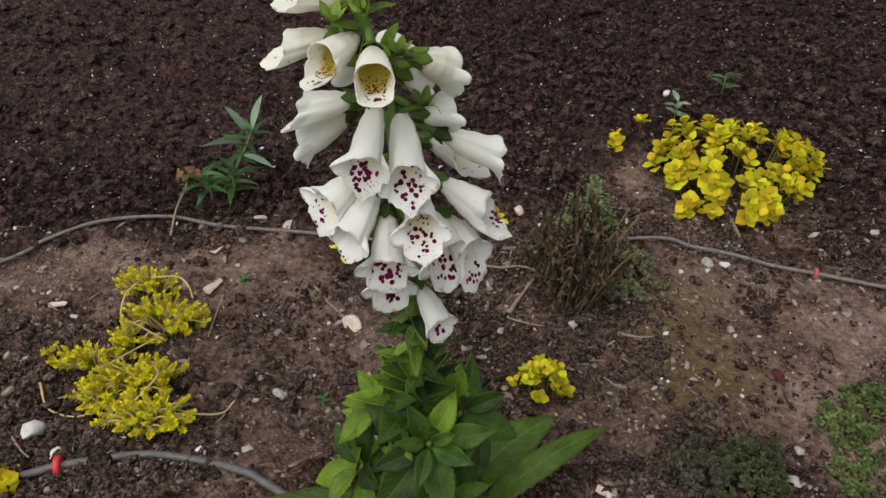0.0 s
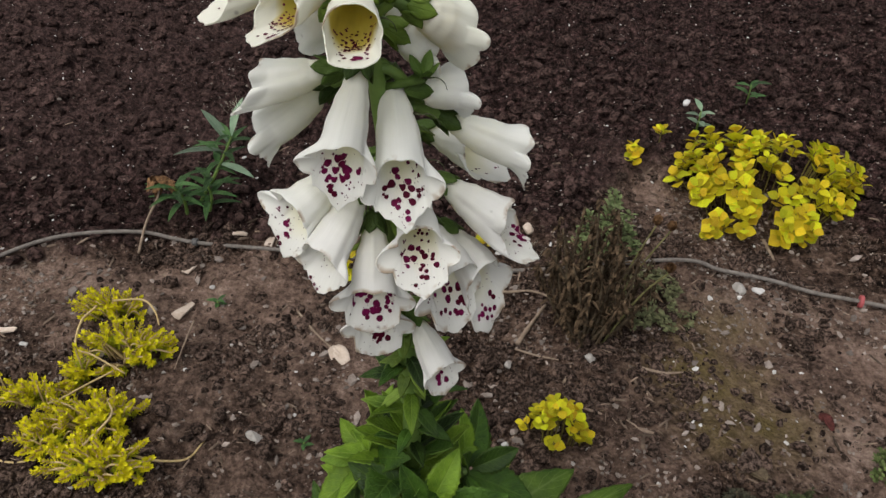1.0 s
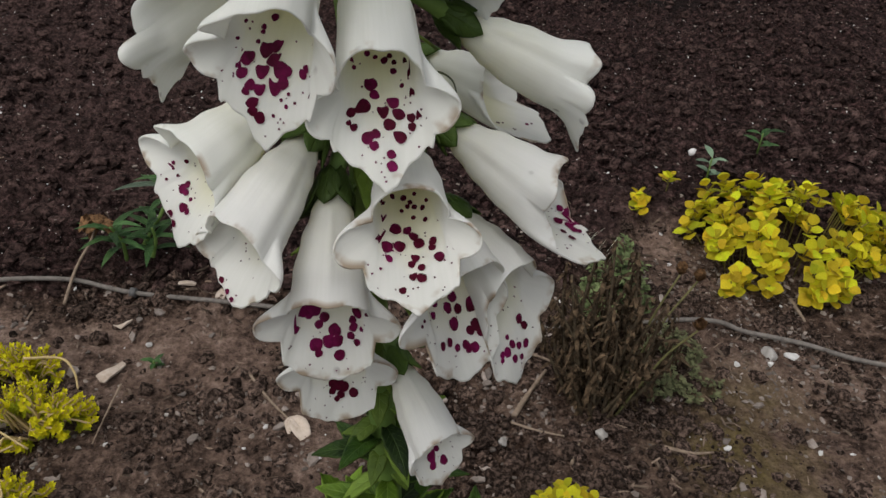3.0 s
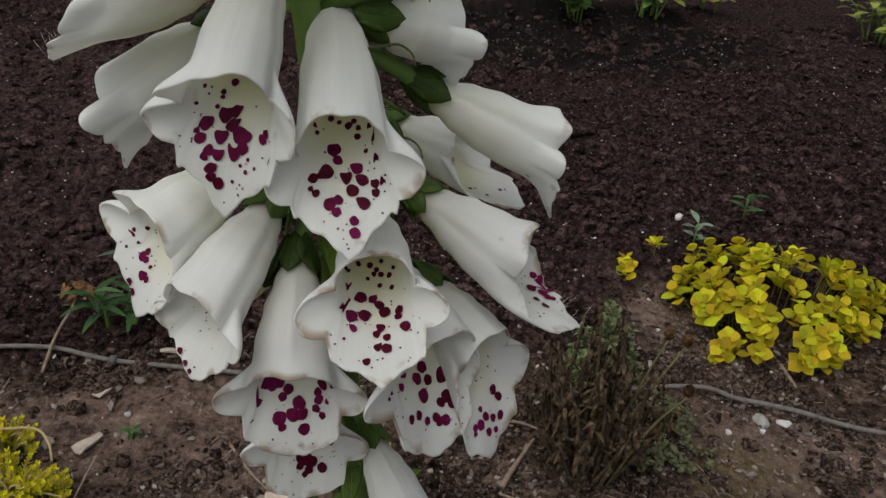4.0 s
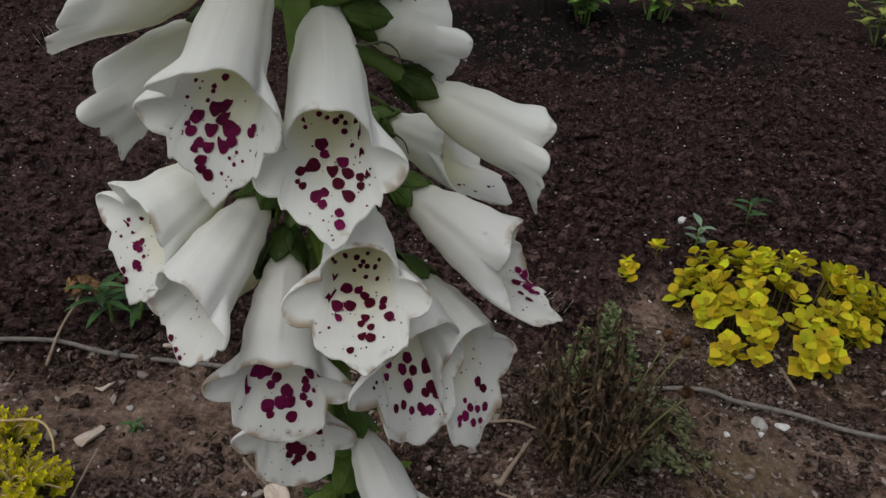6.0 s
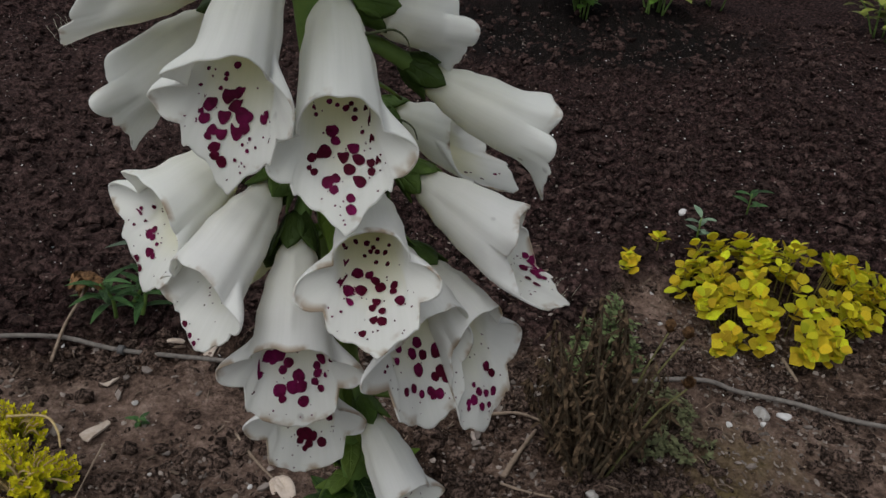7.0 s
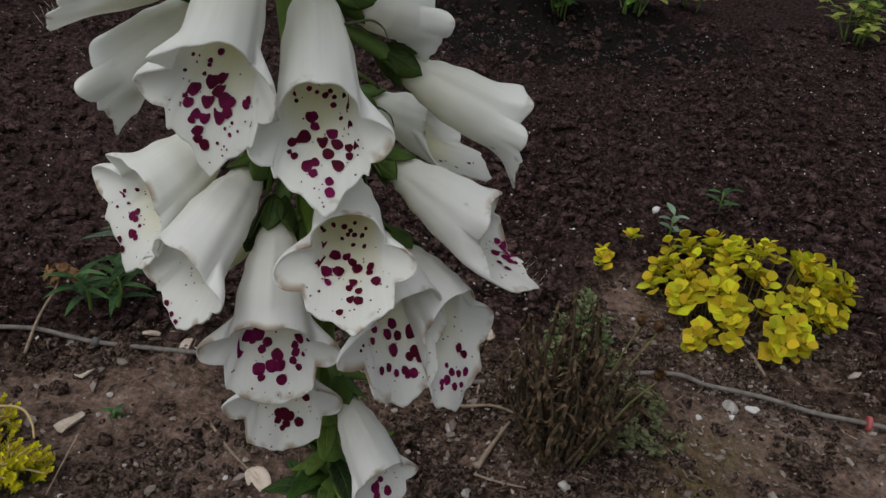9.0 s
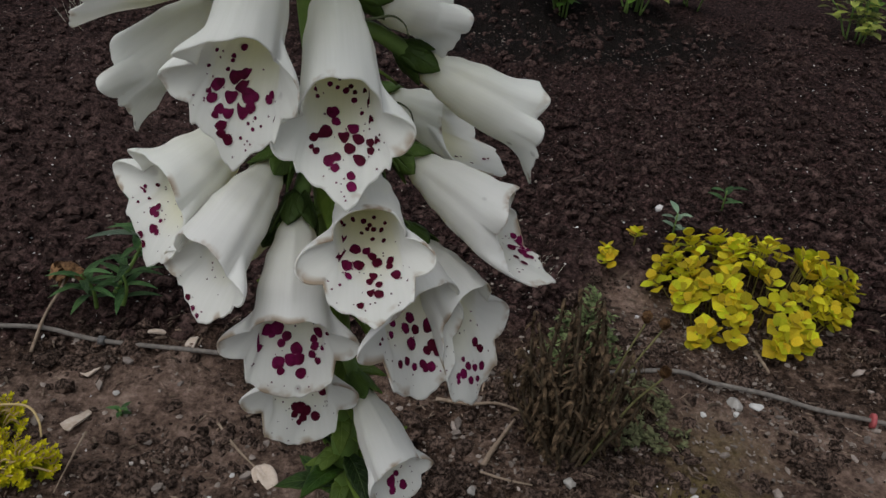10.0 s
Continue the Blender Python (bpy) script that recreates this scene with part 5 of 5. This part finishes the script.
# ---- green weed with a withered leaf ----
def weed():
    rng = random.Random(61)
    t = thing("weed", on_ground(-0.285, 0.80), "green lily-leaved weed rising from the dark compost", "plant")
    for fx, fy, hx, hy, hz, count in ((-0.285, 0.805, -0.242, 0.825, 0.10, 16), (-0.30, 0.80, -0.305, 0.79, 0.055, 14), (-0.275, 0.80, -0.27, 0.80, 0.05, 10)):
        foot, top = on_ground(fx, fy), Vector((hx, hy, hz))
        line = spline([foot, (foot + top) / 2 + Vector((0.004, 0, 0.004)), top], 6)
        bm = bmesh.new()
        tube(bm, line, taper(0.0022, 0.0012, len(line)), 7)
        part("stem", bm, STEM, t)
        for k in range(count):
            f = 0.3 + 0.7 * k / (count - 1)
            p = foot.lerp(top, f)
            q = k * 2.4 + rng.uniform(-0.3, 0.3)
            m = frame_of((math.cos(q), math.sin(q), 0.3 + 0.6 * f))
            m.translation = p
            bm = bmesh.new()
            leaf(bm, m, rng.uniform(0.028, 0.046), 0.0075, 0.8, 0.3, 0.4, n=8, rng=rng)
            part("leaf", bm, WEED, t)
    foot, top = on_ground(-0.285, 0.805), Vector((-0.242, 0.825, 0.10))
    for f, way, size in ((0.78, (-1, 0.05, 0.18), 0.062), (1.0, (0.15, 0.3, 1), 0.045), (0.6, (0.6, -0.3, 0.2), 0.05), (0.9, (-0.5, 0.4, 0.8), 0.05)):
        m = frame_of(way)
        m.translation = foot.lerp(top, f)
        bm = bmesh.new()
        leaf(bm, m, size, 0.010, 0.6, 0.3, 0.5, n=9, rng=rng)
        part("leaf", bm, WEED_PALE, t, "pale grey-green strap leaf")
    t2 = thing("withered_sprig", on_ground(-0.335, 0.745), "withered sprig with curled brown leaf crossing the hose", "plant")
    bm = bmesh.new()
    line = spline([on_ground(-0.338, 0.738, 0.004), on_ground(-0.335, 0.768, 0.016), (-0.325, 0.79, 0.04), (-0.322, 0.80, 0.055)], 6)
    tube(bm, line, taper(0.0016, 0.0010, len(line)), 6, 0.1, rng)
    part("stalk", bm, TWIG, t2)
    bm = bmesh.new()
    for k in range(12):
        m = frame_of((rng.uniform(-1, 0.7), rng.uniform(-0.6, 0.5), rng.uniform(-0.6, 0.9)))
        m.translation = line[-1] + Vector((rng.uniform(-0.012, 0.008), 0, rng.uniform(-0.008, 0.012)))
        leaf(bm, m, rng.uniform(0.014, 0.024), 0.010, 2.4, 0.6, 0.5, rough=0.1, n=6, across=3, rng=rng)
    part("curled_leaves", bm, HEAD, t2, "curled rust-brown leaves")


weed()


def sprout(x, y, high, mat, label, seed, count=7, size=0.022):
    rng = random.Random(seed)
    t = thing("sprout", on_ground(x, y), label, "plant")
    foot = on_ground(x, y)
    top = foot + Vector((0, 0, high))
    bm = bmesh.new()
    tube(bm, [foot, foot.lerp(top, 0.5), top], [0.0014, 0.0011, 0.0008], 6)
    part("stem", bm, STEM, t)
    for k in range(count):
        f = 0.35 + 0.65 * k / max(count - 1, 1)
        m = frame_of((math.cos(k * 2.4), math.sin(k * 2.4), 0.4 + 0.5 * f))
        m.translation = foot.lerp(top, f)
        bm = bmesh.new()
        leaf(bm, m, size * rng.uniform(0.8, 1.1), size * 0.36, 0.7, 0.3, 0.5, n=6, rng=rng)
        part("leaf", bm, mat, t)


sprout(0.312, 0.985, 0.035, WEED_PALE, "small grey-green sprout in dark compost", 71)
sprout(-0.235, 0.668, 0.008, WEED, "tiny green seedling on crusted soil", 72, 6, 0.012)
sprout(-0.12, 0.50, 0.006, WEED, "tiny pale seedling on bare soil", 73, 5, 0.010)
sprout(0.40, 1.07, 0.03, WEED, "thin green sprout behind the golden plant", 74, 6, 0.025)


# ---- plants at the far side of the bed ----
def far_plant(x, y, spread, high, count, mats, label, seed, size=0.05):
    rng = random.Random(seed)
    t = thing("bedding_plant", on_ground(x, y), label, "plant")
    for k in range(count):
        q, d = rng.uniform(0, math.tau), rng.random()
        foot = on_ground(x + math.cos(q) * 0.02, y + math.sin(q) * 0.02)
        top = on_ground(x + math.cos(q) * spread * d, y + math.sin(q) * spread * d, high * rng.uniform(0.5, 1.0))
        line = spline([foot, (foot + top) / 2 + Vector((0, 0, 0.02)), top], 4)
        bm = bmesh.new()
        tube(bm, line, taper(0.0025, 0.0012, len(line)), 5)
        part("stem", bm, STEM, t)
        for j in range(9):
            f = 0.45 + 0.55 * j / 8
            m = frame_of((math.cos(j * 2.4 + k), math.sin(j * 2.4 + k), 0.35))
            m.translation = foot.lerp(top, f)
            bm = bmesh.new()
            leaf(bm, m, size * rng.uniform(0.6, 1.1), size * 0.4, 0.7, 0.2, 0.55, n=5, across=2, rng=rng)
            part("leaf", bm, mats[rng.randrange(len(mats))], t)


far_plant(0.33, 2.06, 0.11, 0.15, 14, [FAR_GREEN], "fresh green bedding plant on wet dark soil", 81)
far_plant(0.50, 2.08, 0.11, 0.14, 10, [FAR_YELLOW, FAR_GREEN], "lime-green bedding plant on wet dark soil", 82)
far_plant(0.68, 2.20, 0.06, 0.10, 5, [FAR_YELLOW], "thin yellowish bedding plant in the dark soil", 83)
far_plant(1.02, 2.02, 0.10, 0.13, 7, [FAR_YELLOW, LEAF_OLD], "sparse yellow-green plant near the bed edge", 84)
far_plant(1.08, 2.10, 0.06, 0.20, 5, [FAR_GREEN], "tall thin green plant near the bed edge", 85)


# ---- stones, chips and twigs that stand out ----
def stone(x, y, size, mat, label, seed, flat=0.6, name="stone", group="loose stones"):
    rng = random.Random(seed)
    bm = bmesh.new()
    bmesh.ops.create_icosphere(bm, subdivisions=3, radius=1)
    sx, sy = size * rng.uniform(0.95, 1.25), size * rng.uniform(0.7, 0.95)
    cuts = [(Vector((rng.uniform(-1, 1), rng.uniform(-1, 1), rng.uniform(-0.4, 1))).normalized(), rng.uniform(0.5, 0.8)) for _ in range(9)]
    for v in bm.verts:
        c = v.co.copy()
        for nrm, d in cuts:
            over = c.dot(nrm) - d
            if over > 0:
                c -= nrm * over * 0.9
        c *= 1 + 0.08 * noise.noise(c * 3 + Vector((seed, 0, 0)))
        v.co = Vector((c.x * sx, c.y * sy, c.z * size * flat))
    bmesh.ops.rotate(bm, verts=bm.verts, matrix=Matrix.Rotation(rng.uniform(0, 6.28), 3, "Z"))
    low = min(v.co.z for v in bm.verts)
    bmesh.ops.translate(bm, verts=bm.verts, vec=on_ground(x, y, -low * 0.55))
    ob = part(name, bm, mat, smooth=False)
    return tagged(ob, label, "stone", group)


def chip_piece(x, y, long, wide, yaw, label, seed, mat=None):
    rng = random.Random(seed)
    bm = bmesh.new()
    bmesh.ops.create_cube(bm, size=1)
    bmesh.ops.subdivide_edges(bm, edges=bm.edges[:], cuts=3, use_grid_fill=True)
    k1, k2 = rng.uniform(0.15, 0.5), rng.uniform(-0.3, 0.3)
    for v in bm.verts:
        fx, fy, fz = v.co * 2
        n_ = noise.noise(Vector((fx * 1.3, fy * 1.3, seed * 3.7)))
        wide_ = (1 - k1 * 0.5 * (fx + 1)) * (1 - 0.06 * fx ** 4)
        v.co = Vector((0.5 * long * (fx * (1 - 0.04 * fy * fy) + k2 * fy * 0.4 + 0.14 * n_), 0.5 * wide * (fy * wide_ + 0.15 * n_), 0.0011 * fz * (1 - 0.5 * fx * fx) + 0.0016 * math.sin(fx * 1.6 + seed) + 0.0012 * n_))
    bmesh.ops.rotate(bm, verts=bm.verts, matrix=Matrix.Rotation(radians(yaw), 3, "Z") @ Matrix.Rotation(radians(9), 3, "Y"))
    bmesh.ops.translate(bm, verts=bm.verts, vec=on_ground(x, y, 0.003))
    ob = part("wood_chip", bm, mat or CHIP, smooth=False)
    return tagged(ob, label, "wood chip", "loose wood chips")


stone(-0.387, 0.449, 0.014, PALE_STONE, "pale grey angular stone near the hose", 1, 0.75)
stone(-0.358, 0.428, 0.006, WHITE_STONE, "small white stone beside the red ring", 2)
stone(0.32, 1.077, 0.0095, WHITE_STONE, "bright white stone on dark compost", 3, 0.5)
stone(-0.163, 0.503, 0.0095, STONE, "pale grey stone on brown soil", 4)
stone(0.307, 0.716, 0.0095, STONE, "pale flaky stone beside the hose", 5)
stone(0.325, 0.712, 0.006, WHITE_STONE, "small whitish stone beside the hose", 6)
stone(0.333, 0.452, 0.0065, STONE, "grey pebble near the thyme", 7)
stone(0.134, 0.435, 0.0085, CRUMB, "crumbly pale brown clod near the foxglove leaf", 8, 0.8)
stone(0.318, 0.422, 0.0085, STONE, "grey stone beside the thyme cushion", 9)
stone(0.2557, 0.493, 0.0125, CRUMB, "dark angular clod on the soil", 10, 0.6)
stone(0.136, 0.606, 0.0065, STONE, "round grey pebble below the withered bush", 11)
stone(0.0575, 0.597, 0.005, STONE, "small pale pebble on the soil", 12)
stone(-0.18, 0.435, 0.006, STONE, "grey pebble near the hose", 13)
PEBBLES = (
    (0.052, 0.503, 0.0050, PALE_STONE),
    (0.050, 0.530, 0.0044, STONE),
    (0.121, 0.506, 0.0032, STONE),
    (0.109, 0.488, 0.0028, STONE),
    (0.136, 0.510, 0.0047, CRUMB),
    (0.153, 0.505, 0.0036, CRUMB),
    (0.176, 0.468, 0.0028, STONE),
    (0.330, 0.452, 0.0052, STONE),
    (-0.448, 0.639, 0.0031, PALE_STONE),
    (-0.483, 0.640, 0.0036, STONE),
    (-0.410, 0.607, 0.0034, PALE_STONE),
    (-0.243, 0.577, 0.0027, PALE_STONE),
    (-0.263, 0.575, 0.0028, STONE),
    (-0.190, 0.429, 0.0035, STONE),
    (-0.300, 0.447, 0.0033, STONE),
    (-0.134, 0.531, 0.0022, PALE_STONE),
    (0.313, 0.605, 0.0029, PALE_STONE),
    (0.234, 0.551, 0.0023, STONE),
    (0.353, 0.672, 0.0026, STONE),
    (0.303, 0.702, 0.0035, WHITE_STONE),
    (0.427, 0.634, 0.0031, STONE),
    (0.195, 0.601, 0.0028, CRUMB),
    (0.077, 0.557, 0.0022, STONE),
    (0.313, 0.521, 0.0027, STONE),
    (0.225, 0.533, 0.0019, PALE_STONE),
    (-0.289, 0.556, 0.0024, STONE),
    (-0.405, 0.605, 0.0030, STONE),
    (0.251, 0.495, 0.0030, CRUMB),
    (-0.208, 0.612, 0.0024, STONE),
    (-0.247, 0.692, 0.0034, PALE_STONE),
)
for k, (x, y, size, mat) in enumerate(PEBBLES):
    if mat is CRUMB:
        stone(x, y, size, mat, "crumbly pale brown clod lying on the soil", 60 + k, 0.8, "soil_clod", "loose clods")
    else:
        stone(x, y, size, mat, "small pale pebble lying on the brown soil", 60 + k, 0.65, "pebble", "pebbles on the soil")
stone(0.085, 0.785, 0.008, CHIP, "pale pinkish stone by the hose", 14, 0.8)
chip_piece(-0.276, 0.724, 0.027, 0.014, 64, "flat pale wood chip on crusted soil", 1)
chip_piece(-0.266, 0.656, 0.030, 0.013, 70, "long pale wood chip on crusted soil", 2)


def dry_scrap(x, y, long, yaw, label, seed, mat=None):
    """A dead leaf, curled and crumpled."""
    rng = random.Random(seed)
    bm = bmesh.new()
    for turn, size in ((0, 1.0), (14, 0.72), (-35, 0.5)):
        m = Matrix.Translation(on_ground(x, y, 0.004)) @ Matrix.Rotation(radians(yaw + turn), 4, "Z") @ Matrix.Rotation(0.25, 4, "X")
        leaf(bm, m, long * size, long * 0.42 * size, 0.9, 0.7, 0.55, rough=0.07, n=9, across=4, rng=rng)
    ob = part("dry_leaf", bm, mat or CHIP)
    ob.modifiers.new("thickness", "SOLIDIFY").thickness = 0.0005
    return tagged(ob, label, "dry leaf")


RUSSET = plain_material("russet_leaf", (0.035, 0.012, 0.010), (0.10, 0.032, 0.028), 200.0, 0.7, 0.5)
dry_scrap(0.338, 0.553, 0.022, 200, "dark red crumpled leaf scrap on pale soil", 4, RUSSET)
dry_scrap(0.267, 0.474, 0.026, 30, "dark grey crumpled leaf scrap by the thyme", 5, DRY)
dry_scrap(-0.110, 0.610, 0.034, -140, "curled pale dry leaf scrap at the twig's end", 3)
chip_piece(0.30, 0.441, 0.013, 0.005, -50, "slender white wood sliver near the thyme", 4, WHITE_STONE)
chip_piece(-0.33, 0.60, 0.016, 0.008, 30, "small pale wood chip", 5)
chip_piece(-0.43, 0.62, 0.018, 0.008, 5, "pale wood chip on the soil", 6)
chip_piece(-0.20, 0.765, 0.015, 0.009, 80, "pale wood chip beside the hose", 7)
chip_piece(-0.235, 0.772, 0.016, 0.007, 10, "flat pale chip beside the hose", 8)
chip_piece(0.145, 0.400, 0.02, 0.007, -30, "tan wood splinter on the soil", 9)


def twig(points, radius, label, seed):
    rng = random.Random(seed)
    line = spline([on_ground(x, y, radius * 0.8 + z) for x, y, z in points], 7)
    bm = bmesh.new()
    tube(bm, line, taper(radius, radius * 0.55, len(line)), 7, 0.18, rng)
    return tagged(part("twig", bm, TWIG), label, "twig", "fallen twigs")


twig([(-0.15, 0.653, 0.004), (-0.128, 0.625, 0.003), (-0.10, 0.598, 0.002)], 0.0013, "thin dry twig on brown soil", 1)
twig([(0.068, 0.625, 0.002), (0.08, 0.648, 0.003), (0.098, 0.676, 0.006)], 0.0026, "stout dry twig by the withered bush", 2)
twig([(0.03, 0.70, 0.004), (0.06, 0.695, 0.006), (0.085, 0.70, 0.004), (0.11, 0.69, 0.006)], 0.0018, "bent brown twig under the withered bush", 3)
twig([(0.185, 0.60, 0.002), (0.205, 0.592, 0.002), (0.222, 0.594, 0.003)], 0.0017, "knotted grey twig on the soil", 4)
twig([(0.06, 0.62, 0.001), (0.085, 0.607, 0.002), (0.105, 0.60, 0.001)], 0.0012, "short thin twig on the soil", 5)
twig([(0.108, 0.575, 0.001), (0.118, 0.60, 0.002)], 0.0014, "short brown twig on the soil", 6)
twig([(-0.41, 0.45, 0.001), (-0.39, 0.43, 0.002), (-0.375, 0.418, 0.008)], 0.0014, "thin bent twig beside the hose", 7)
twig([(-0.36, 0.40, 0.001), (-0.325, 0.412, 0.004), (-0.30, 0.425, 0.010)], 0.0011, "thin pale twig leaning on the hose", 8)
twig([(-0.245, 0.625, 0.02), (-0.248, 0.60, 0.012), (-0.252, 0.575, 0.003)], 0.0010, "thin dark twig beside the stonecrop", 9)
twig([(0.355, 0.80, 0.001), (0.356, 0.775, 0.002), (0.357, 0.765, 0.001)], 0.0022, "short brown stub below the golden plant", 10)
twig([(-0.165, 0.545, 0.001), (-0.145, 0.528, 0.002)], 0.0010, "thin short twig on the soil", 11)

# wooden edging board at the far side of the bed
bm = bmesh.new()
bmesh.ops.create_cube(bm, size=1)
bmesh.ops.bevel(bm, geom=bm.edges[:], offset=0.04, segments=2, affect="EDGES")
bmesh.ops.scale(bm, verts=bm.verts, vec=(1.6, 0.025, 0.09))
bmesh.ops.rotate(bm, verts=bm.verts, matrix=Matrix.Rotation(radians(-28), 3, "Z"))
bmesh.ops.translate(bm, verts=bm.verts, vec=(1.95, 1.82, 0.03))
tagged(part("edging_board", bm, PLANK), "weathered brown wooden edging board of the bed", "board", kind="structure")


# ---- crumbs, grit and splinters ----
def spots_in(count, seed, x0, x1, y0, y1, keep):
    rng = random.Random(seed)
    out = []
    while len(out) < count:
        x, y = rng.uniform(x0, x1), rng.uniform(y0, y1)
        if rng.random() < keep(x, y):
            out.append((x, y, ground_height(x, y)))
    return out


def clumpy(x, y):
    return smooth_step(-0.15, 0.45, noise.noise((x * 8, y * 8, 12.0)))


def sizes_of(count, seed, small, large, power=3.0):
    rng = random.Random(seed)
    return [small + (large - small) * rng.random() ** power for _ in range(count)]


BARE = lambda x, y: (1 - zones(x, y)[0]) * (0.15 + clumpy(x, y)) * (1.1 - 0.95 * crust(x, y))
scatter("soil_crumbs", spots_in(15000, 1, -0.62, 0.68, 0.33, 0.95, BARE), sizes_of(15000, 1, 0.0008, 0.0050, 3.5), CRUMB, "loose brown soil crumbs", "soil crumbs", 1)
scatter("soil_clods", spots_in(4200, 7, -0.62, 0.68, 0.33, 0.95, BARE), sizes_of(4200, 7, 0.0025, 0.0110, 3.5), CLOD, "dark damp soil clods", "soil crumbs", 7, 0.65, 14)
scatter("compost_crumbs", spots_in(24000, 2, -1.1, 1.2, 0.70, 2.1, lambda x, y: zones(x, y)[0] * (1.5 - 0.5 * y)), sizes_of(24000, 2, 0.0014, 0.0115, 5.0), DARK_CRUMB, "dark crumbly compost lumps", "compost", 2)
scatter("pale_grit", spots_in(11000, 3, -0.62, 0.68, 0.33, 0.95, lambda x, y: (1 - 0.8 * zones(x, y)[0]) * (0.08 + clumpy(x + 3, y) ** 1.5)), sizes_of(11000, 3, 0.0005, 0.0036, 4.5), GRIT, "pale grey grit and gravel bits in soil", "gravel", 3, 0.55, 12, 0.3)
scatter("compost_flecks", spots_in(9000, 4, -1.1, 1.2, 0.70, 2.1, lambda x, y: zones(x, y)[0]), sizes_of(9000, 4, 0.0006, 0.0030, 3.0), GRIT, "pale flecks in the dark compost", "gravel", 4, 0.5, 10, 0.4)
scatter("white_grit", spots_in(190, 6, -0.65, 0.75, 0.33, 1.0, lambda x, y: 0.2 + clumpy(x + 5, y)), sizes_of(190, 6, 0.0010, 0.0042, 3.5), WHITE_STONE, "scattered whitish pebbles on the soil", "gravel", 6, 0.6, 8, 0.6)
scatter("stone_chips", spots_in(850, 9, -0.62, 0.68, 0.33, 0.90, lambda x, y: (1 - zones(x, y)[0]) * (0.1 + clumpy(x + 1, y - 2))), sizes_of(850, 9, 0.0020, 0.0068, 2.6), STONE_CHIP, "beige and grey stone chips half sunk in soil", "gravel", 9, 0.55, 16, 0.35)
scatter("plant_litter", spots_in(5200, 5, -0.62, 0.68, 0.33, 0.98, lambda x, y: (1 - 0.7 * zones(x, y)[0]) * (0.2 + clumpy(x - 2, y + 1))), sizes_of(5200, 5, 0.0012, 0.0080, 3.0), LITTER, "dry plant litter and bark slivers on soil", "litter", 5, 0.3, 14, 0.08, 0.30)
scatter("compost_specks", spots_in(3000, 8, -1.1, 1.2, 0.75, 1.9, lambda x, y: zones(x, y)[0]), sizes_of(3000, 8, 0.0006, 0.0024, 3.5), WHITE_STONE, "tiny whitish specks in the dark compost", "gravel", 8, 0.6, 8, 0.5)
